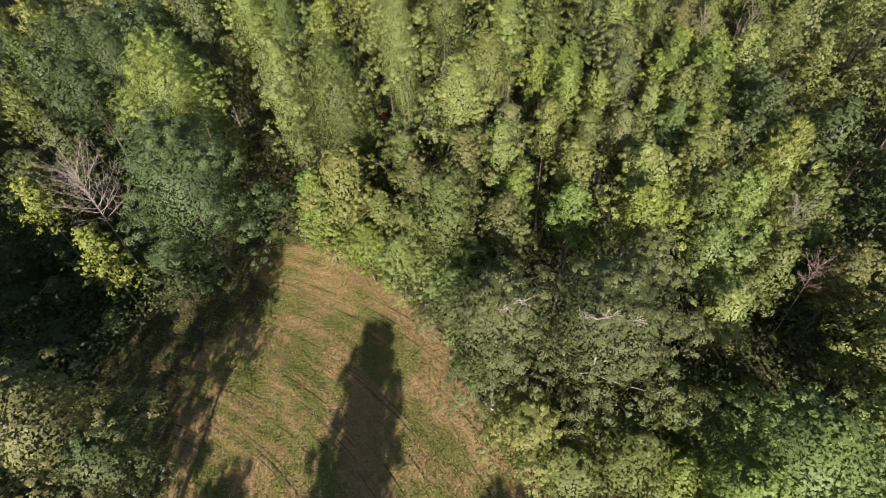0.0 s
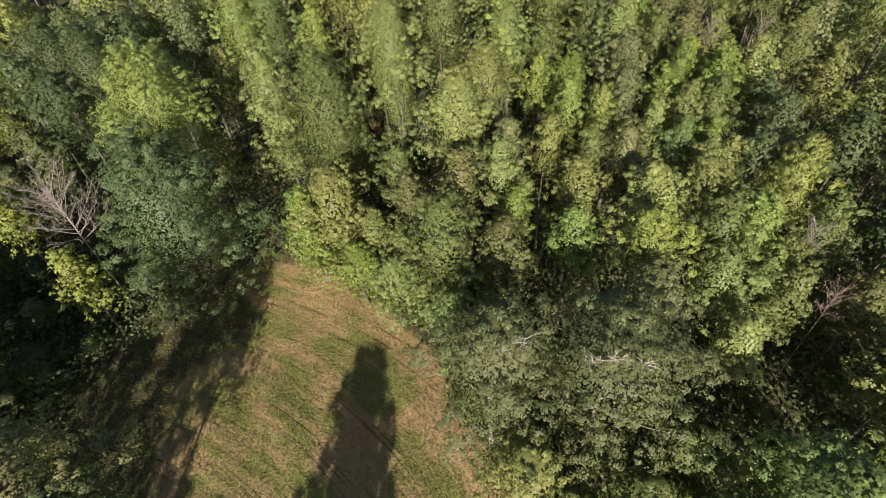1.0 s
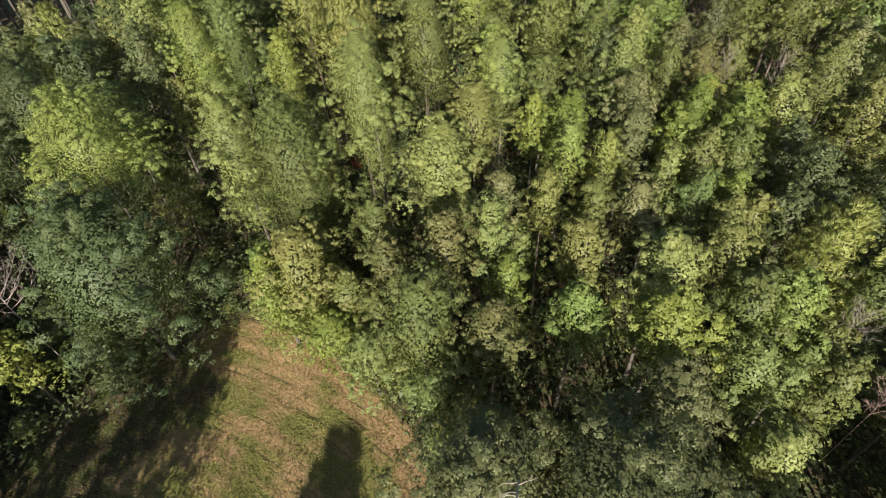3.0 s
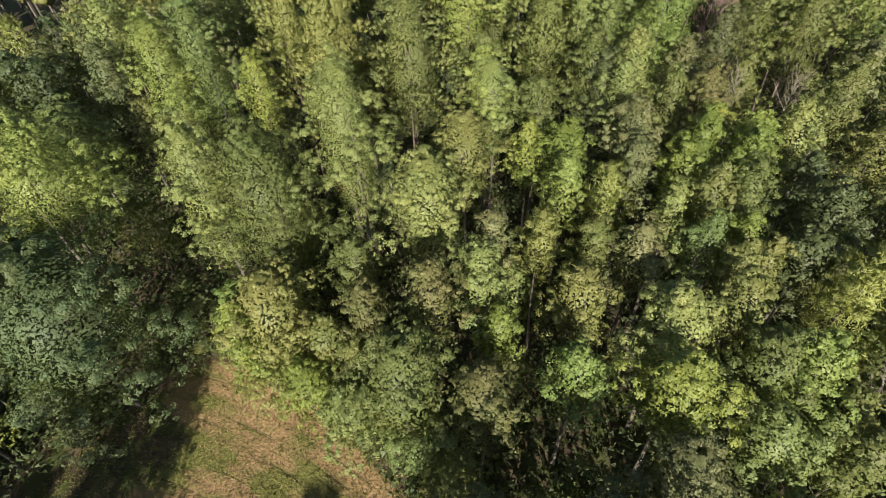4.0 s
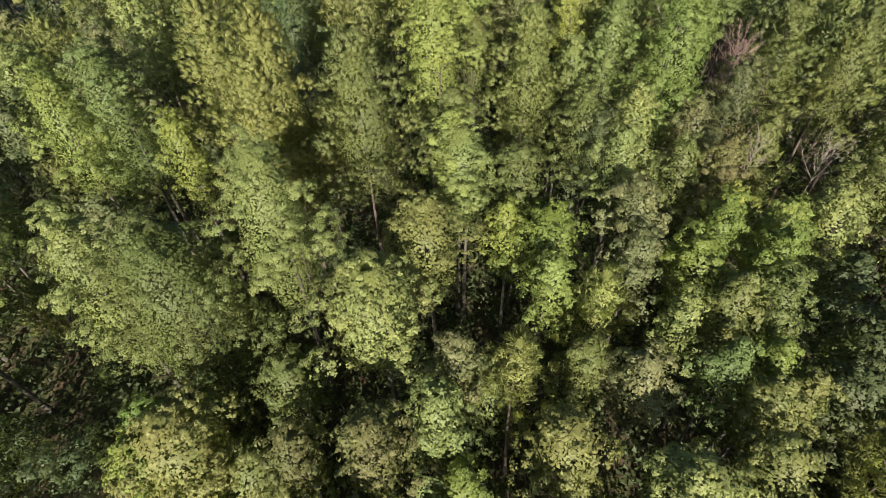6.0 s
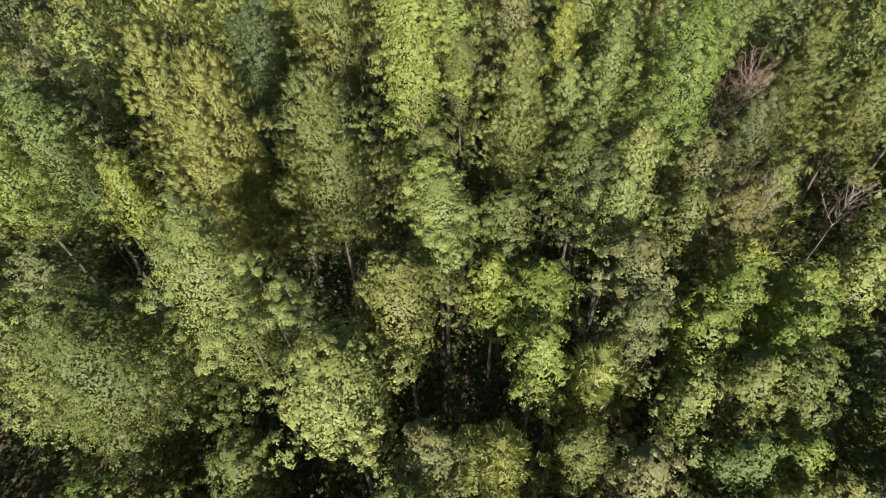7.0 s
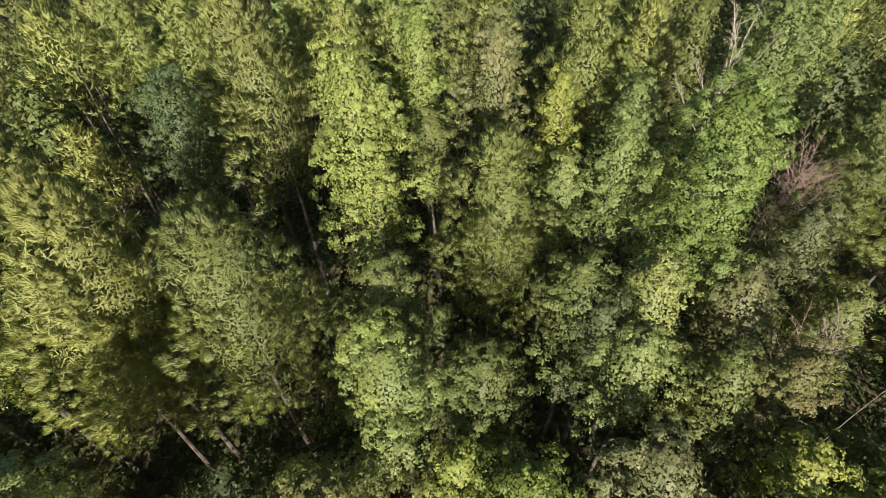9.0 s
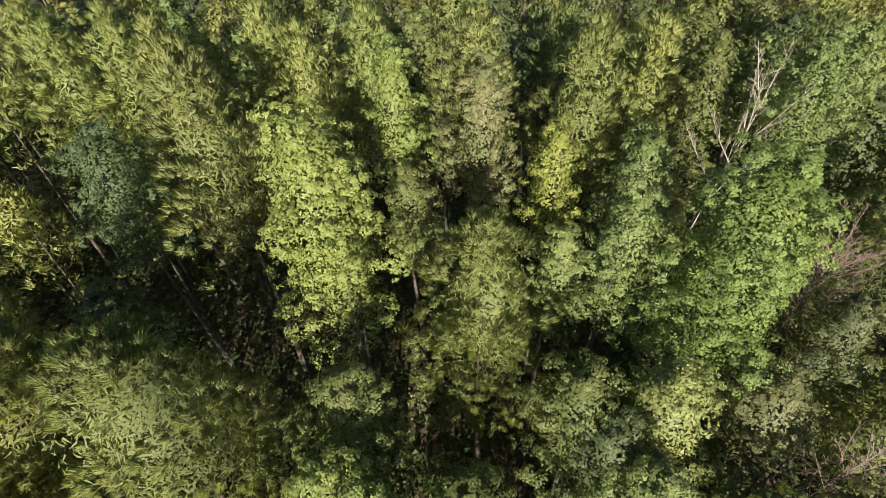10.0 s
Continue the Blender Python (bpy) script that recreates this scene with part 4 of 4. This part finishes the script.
broadleaf("broadleaf_tree", 38.6, 54.8, 23.6, 2.4, 9, "olive", "middle-sized dull olive green broadleaf tree in the mixed wood", shape="oval", leaf=0.172, lump=0.7, cover=0.45)
broadleaf("broadleaf_tree", 40.9, 51, 21, 2.5, 9, "olive", "middle-sized dull olive green broadleaf tree in the mixed wood", shape="oval", leaf=0.234, lump=0.7, cover=0.45)
broadleaf("broadleaf_tree", 32, 46.8, 20, 2, 8, "dark", "slender dark green broadleaf tree in the mixed wood", shape="oval", leaf=0.245, lump=0.7, cover=0.45)
broadleaf("broadleaf_tree", 26.4, 40, 17.6, 1.9, 7, "olive", "slender dull olive green broadleaf tree in the mixed wood", shape="oval", leaf=0.25, lump=0.7, cover=0.45)
broadleaf("broadleaf_tree", 26, 52.2, 21.8, 2, 8, "yellow", "slender yellowing broadleaf tree in the mixed wood", shape="oval", leaf=0.19, lump=0.7, cover=0.45)
broadleaf("broadleaf_tree", 32.2, 60.2, 22.2, 2.2, 8, "olive", "slender dull olive green broadleaf tree in the mixed wood", shape="oval", leaf=0.165, lump=0.7, cover=0.45)
broadleaf("broadleaf_tree", -31.8, 66, 24.6, 2.6, 10, "sage", "middle-sized grey-green broadleaf tree in the mixed wood", shape="oval", leaf=0.232, lump=0.7, cover=0.45)
broadleaf("broadleaf_tree", 30.2, 51.2, 20.8, 1.9, 7, "yellow", "slender yellowing broadleaf tree in the mixed wood", shape="oval", leaf=0.236, lump=0.7, cover=0.45)
broadleaf("broadleaf_tree", 22.3, 35.6, 19, 2.2, 8, "olive", "slender dull olive green broadleaf tree in the mixed wood", shape="oval", leaf=0.21, lump=0.7, cover=0.45)
broadleaf("broadleaf_tree", 22.3, 41.5, 18.9, 1.9, 7, "green", "slender mid-green broadleaf tree in the mixed wood", shape="oval", leaf=0.19, lump=0.7, cover=0.45)
broadleaf("broadleaf_tree", -32.2, 70.6, 27.6, 3, 11, "green", "middle-sized mid-green broadleaf tree in the mixed wood", shape="oval", leaf=0.245, lump=0.7, cover=0.45)
broadleaf("shrub", -12.3, 42.1, 11, 3, 10, "yellow", "yellowing leafy thicket shrub at the wood edge", leaf=0.25, lump=0.66, cover=0.5, limbs=5, group="shrubs at the wood edge", category="shrub")
broadleaf("shrub", -7.8, 40.1, 11.5, 3, 10.5, "olive", "dull olive green leafy thicket shrub at the wood edge", leaf=0.25, lump=0.66, cover=0.5, limbs=5, group="shrubs at the wood edge", category="shrub")
broadleaf("shrub", -5.0, 38.3, 10.5, 2.8, 9.5, "olive", "dull olive green leafy thicket shrub at the wood edge", leaf=0.21, lump=0.66, cover=0.5, limbs=5, group="shrubs at the wood edge", category="shrub")
broadleaf("shrub", -16.0, 43.9, 11.5, 2.6, 11, "bright", "bright yellow-green leafy thicket shrub at the wood edge", leaf=0.25, lump=0.66, cover=0.5, limbs=5, group="shrubs at the wood edge", category="shrub")
broadleaf("shrub", -1.6, 35.5, 9.5, 2.6, 9, "olive", "dull olive green leafy thicket shrub at the wood edge", leaf=0.21, lump=0.66, cover=0.5, limbs=5, group="shrubs at the wood edge", category="shrub")
broadleaf("shrub", 0.0, 31.7, 8, 2.4, 7.5, "green", "mid-green leafy thicket shrub at the wood edge", leaf=0.21, lump=0.66, cover=0.5, limbs=5, group="shrubs at the wood edge", category="shrub")
broadleaf("shrub", 2.6, 28.6, 9, 2.6, 8.5, "olive", "dull olive green leafy thicket shrub at the wood edge", leaf=0.21, lump=0.66, cover=0.5, limbs=5, group="shrubs at the wood edge", category="shrub")
broadleaf("shrub", 8, 13, 7.5, 3.4, 7, "olive", "dull olive green leafy thicket shrub at the wood edge", leaf=0.25, lump=0.66, cover=0.5, limbs=5, group="shrubs at the wood edge", category="shrub")
broadleaf("shrub", 15.5, 12, 8, 3.2, 7.5, "yellow", "yellowing leafy thicket shrub at the wood edge", leaf=0.25, lump=0.66, cover=0.5, limbs=5, group="shrubs at the wood edge", category="shrub")
broadleaf("shrub", 16.5, 16.5, 9.5, 2.8, 8.5, "olive", "dull olive green leafy thicket shrub at the wood edge", leaf=0.21, lump=0.66, cover=0.5, limbs=5, group="shrubs at the wood edge", category="shrub")
broadleaf("broadleaf_tree", 27.4, 27, 14.6, 2.2, 9, "olive", "slender dull olive green broadleaf tree in the mixed wood", shape="oval", leaf=0.25, lump=0.7, cover=0.45)
broadleaf("broadleaf_tree", 33.4, 33.6, 16, 2.6, 9, "olive", "middle-sized dull olive green broadleaf tree in the mixed wood", shape="oval", leaf=0.25, lump=0.7, cover=0.45)
broadleaf("broadleaf_tree", 26, 28.6, 13.4, 2, 8, "green", "slender mid-green broadleaf tree in the mixed wood", shape="oval", leaf=0.25, lump=0.7, cover=0.45)
broadleaf("broadleaf_tree", 28, 29.6, 14.4, 2, 8, "olive", "slender dull olive green broadleaf tree in the mixed wood", shape="oval", leaf=0.25, lump=0.7, cover=0.45)
broadleaf("thin_tree", 33.2, 26, 14.2, 2.6, 8, "brown", "brownish thinning small tree with twigs showing through", shape="round", leaf=0.212, lump=0.6, cover=0.6, limbs=16, shag=0.12, group="thinning trees", category="tree")
bare_tree("dead_tree", -35.6, 37, 19.8, 4.2, 9, DEAD, "leafless grey dead tree with upright forked twigs", boughs=30, thick=0.07)
bare_tree("dead_tree", 30.2, 75.2, 31.5, 3, 11, PALE, "pale leafless dead tree standing above the crowns", lean=(1.6, -0.5), thick=0.085, boughs=10)
bare_tree("dead_tree", 36.2, 58, 21.6, 1.6, 5, DEAD, "leafless grey dead tree with upright forked twigs", thick=0.035)
bare_tree("dead_tree", 29.4, 30, 16.4, 1.5, 4.5, DEAD, "leafless grey dead tree with upright forked twigs", thick=0.035)
bare_tree("bare_shrub", 30, 25.6, 13.8, 1.5, 4.5, PINK, "leafless reddish twiggy small tree", thick=0.035)
bare_tree("dead_tree", 30.9, 58.5, 22, 1.3, 5, DEAD, "leafless grey dead tree with upright forked twigs", thick=0.035)
bare_tree("bare_shrub", 28.6, 58.2, 22.6, 1.9, 8, PINK, "leafless reddish twiggy small tree", thick=0.035)

broadleaf("sapling", -9.4, 62.3, 8.4, 0.6, 2.0, "red", "small red-leaved sapling in a dark gap under the pines", leaf=0.16, lump=0.4, cover=0.7, limbs=3, full=0.3, thick=0.03, group="saplings of the understorey", category="sapling")

# trees behind the start of the flight, whose shade lies on the meadow
broadleaf("conifer_tree", -10.2, -16, 22.0, 6.0, 19, "dark", "tall ragged dark green conifer standing alone in the meadow", shape="cone", leaf=0.45, lump=1.2, cover=1.0, skin=0.7, lobe=0.55, category="conifer", group="trees by the meadow")
broadleaf("oak_tree", -21.2, -20, 17.2, 4.2, 11, "dark", "rounded dark green oak at the meadow", leaf=0.42, lump=1.0, cover=0.8, group="oaks by the meadow", category="oak")
broadleaf("oak_tree", 2, -20, 16, 4.0, 10, "dark", "rounded dark green oak at the meadow", leaf=0.42, lump=1.0, cover=0.8, group="oaks by the meadow", category="oak")
# two unseen oaks added to darken the western weeds, the second thin for dapples
broadleaf("oak_tree", -28.8, -8, 22, 4.6, 15, "dark", "broad dark green oak out of view, added for its shade", leaf=0.42, lump=1.0, cover=0.8, group="oaks by the meadow", category="oak")
broadleaf("oak_tree", -34.5, -5, 19, 4.2, 13, "dark", "thinly leaved dark green oak out of view, added for dappled shade", leaf=0.42, lump=1.0, cover=0.7, skin=0.4, group="oaks by the meadow", category="oak")
# more unseen oaks, added out of view to shade the ground left and right
for x, y, top, r in ((-40, 1, 20, 3.4), (-43, -3, 23, 4.0), (-50, -6, 24, 5), (-53, -2, 24, 5), (-61, 4, 25, 5), (-49, 21, 24, 4.6), (-45, 13, 23, 4.4), (-57, 25, 24, 4.6), (34, 3, 18, 3.8), (41, 6, 19, 4)):
    broadleaf("oak_tree", x, y, top, r, 15, "dark", "broad dark green oak out of view, added for its shade", leaf=0.44, lump=1.0, cover=0.8, group="oaks by the meadow", category="oak")

# ---- the wood between and beyond them ----
fill_rng = np.random.default_rng(77)
FIRST = np.array(MADE)


def canopy(x, y):
    """Height of the crowns' tops about x, y, from the trees that stand out."""
    near = 1 / ((FIRST[:, 0] - x) ** 2 + (FIRST[:, 1] - y) ** 2 + 9) ** 1.5
    return float((FIRST[:, 3] * near).sum() / near.sum())


# openings in the wood, with their radii
CLEARINGS = ((-42, 45, 4), (-39, 48, 3.5), (44, 56, 3), (27, 22, 4), (23, 21, 3.5), (0.5, 69, 3.5), (-1, 65.5, 3), (-2.5, 75, 3), (-3.5, 71, 3), (31, 80, 2.5), (35, 86, 3), (-23.5, 47.5, 3), (-24.5, 51, 3), (-20.5, 46, 2.5), (-22, 44, 2.5), (12.5, 62, 1.5), (-8, 56, 2.5), (8, 52.5, 2.5), (2.8, 41, 1.8), (9.5, 33, 1.8), (12, 28.5, 1.8), (7.8, 48.5, 1.6), (-5.2, 47, 1.5), (-11, 66, 3), (-10, 61, 2.5), (14, 66, 1), (16, 88, 2))
for step in range(3000):
    x, y = fill_rng.uniform(-75, 75), fill_rng.uniform(4, 112)
    if not (-37 - 0.62 * (y - 7) < x < 28 + 0.56 * y) or (y > 85 and x < -50):
        continue
    w, e = meadow_edge(y)
    if w - 1 < x < e + 1.5 and y < 45:
        continue
    if any(math.hypot(x - c[0], y - c[1]) < c[2] + 1.5 for c in CLEARINGS):
        continue
    gap = np.array([math.hypot(x - t[0], y - t[1]) - 0.8 * t[2] for t in MADE])
    r = fill_rng.uniform(2.2, 3.4)
    if gap.min() < 0.55 * r:
        continue
    amid = (np.hypot(FIRST[:, 0] - x, FIRST[:, 1] - y) < 7).sum() >= 2
    if amid and fill_rng.random() < 0.5:
        continue
    top = canopy(x, y) - (fill_rng.uniform(7, 11) if amid else fill_rng.uniform(-0.5, 3.5))
    if y < 45:
        top = min(top, float(ground_z(x, y)) + 17)
    if fill_rng.random() < (0.12 if amid else 0.4) and y > 45:
        pine(x, y, top + 1, r + 0.2, 8, fill_rng.choice(["pine", "pine_yellow", "pine_dark"]), "middle-sized pine within the mixed wood", cover=0.5, limbs=1, ball=0.42)
    else:
        tone = fill_rng.choice(["green", "olive", "sage", "dark", "green", "olive", "dark"])
        # the west lies in deep shade: put into the leaf colour here
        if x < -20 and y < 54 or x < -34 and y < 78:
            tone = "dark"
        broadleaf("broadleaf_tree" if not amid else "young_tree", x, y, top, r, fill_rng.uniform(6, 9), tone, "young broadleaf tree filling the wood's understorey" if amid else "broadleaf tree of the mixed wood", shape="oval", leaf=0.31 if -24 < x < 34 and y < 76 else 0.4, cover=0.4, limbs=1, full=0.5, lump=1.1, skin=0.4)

# saplings in the gaps: a few patterns, repeated
PATTERN = {}
BASE = float(ground_z(-60, -40))
for tone in ("olive", "green", "sage", "dark"):
    PATTERN[tone] = broadleaf("sapling", -60, -40, BASE + 9, 2.1, 8, tone, f"low leafy {LAB[tone]} sapling under the taller trees", shape="oval", leaf=0.42, cover=0.36, limbs=1, lump=1.1, skin=0.4, group="saplings of the understorey", category="sapling")
    MADE.pop()
USED = set()
for step in range(5000):
    x, y = fill_rng.uniform(-75, 75), fill_rng.uniform(8, 100)
    if not (-37 - 0.62 * (y - 7) < x < 28 + 0.56 * y):
        continue
    w, e = meadow_edge(y)
    if w - 0.5 < x < e + 1.0 and y < 44:
        continue
    gap = min(math.hypot(x - t[0], y - t[1]) - 0.45 * t[2] for t in MADE)
    if gap < 1.6 or len(MADE) > len(FIRST) + 420:
        continue
    dark_gap = any(math.hypot(x - c[0], y - c[1]) < c[2] for c in CLEARINGS)
    tone = str(fill_rng.choice(["olive", "green", "sage", "dark"]))
    tall = fill_rng.uniform(0.25, 0.4) if dark_gap else fill_rng.uniform(0.45, 1.0)
    m = pose(x, y, float(ground_z(x, y)) - tall * BASE, 0, 0, fill_rng.uniform(0, 360)) @ Matrix.Diagonal((0.5 + 0.5 * tall, 0.5 + 0.5 * tall, tall, 1))
    if tone in USED:
        copy_thing(PATTERN[tone], m)
    else:
        USED.add(tone)
        PATTERN[tone].matrix_basis = m
    MADE.append((x, y, 2.0, 0))

# ---- the far wood, to the sides and beyond ----
far_rng = np.random.default_rng(31)
far_leaves, far_normals, far_lumps, far_trunks = [], [], [], []
for step in range(1500):
    x, y = far_rng.uniform(-125, 110), far_rng.uniform(4, 145)
    if -37 - 0.62 * (y - 7) < x < 28 + 0.56 * y and not (y > 85 and x < -50) and y < 112 or not (-62 - 0.8 * (y - 7) < x < 48 + 0.62 * y):
        continue
    if min(math.hypot(x - t[0], y - t[1]) - 0.8 * t[2] for t in MADE) < 2.2:
        continue
    r, tall = far_rng.uniform(2.6, 3.8), far_rng.uniform(17, 22) + 0.08 * y
    z0 = float(ground_z(x, y))
    mids, sizes = crown_lobes(far_rng, z0 + tall, r, 0.6 * tall, "oval", 0.85)
    own = np.repeat(np.arange(len(mids)), 11)
    d = unit(far_rng.normal(size=(len(own), 3)) + np.array([0, 0, 0.5]))
    at = mids[own] + d * (sizes[own] * far_rng.uniform(0.7, 1.1, len(own)))[:, None] + np.array([x, y, 0])
    far_leaves.append(leaves(far_rng, at, d + far_rng.normal(0, 0.4, d.shape), 0.5, 0.37, d))
    far_normals.append(np.repeat(d, 3, 0))
    far_lumps.append(lumps(far_rng, mids + np.array([x, y, 0]), sizes * 0.7, (1.1, 1.1, 0.8)))
    far_trunks.append(tube(np.array([[x, y, z0 - 0.2], [x, y, z0 + 0.4 * tall], [x, y, z0 + 0.8 * tall]]), [0.26, 0.18, 0.06], 6))
    MADE.append((x, y, r, z0 + tall))
v, f = joined(far_leaves)
v2, f2 = joined([(a, b) for a, b, c in far_lumps])
far_wood = new("far_wood", mesh_from("far_wood", v, f, v2, f2, normals=np.concatenate(far_normals + [c for a, b, c in far_lumps])))
far_wood.data.materials.append(LEAF["olive"])
tagged(far_wood, "olive green far woodland crowns beyond the near trees", "woodland", kind="stuff")
v, f = joined(far_trunks)
far_stems = new("far_wood_trunks", mesh_from("far_wood_trunks", v, f))
far_stems.data.materials.append(BARK)
tagged(far_stems, "dark trunks of the far woodland", "woodland", kind="stuff")
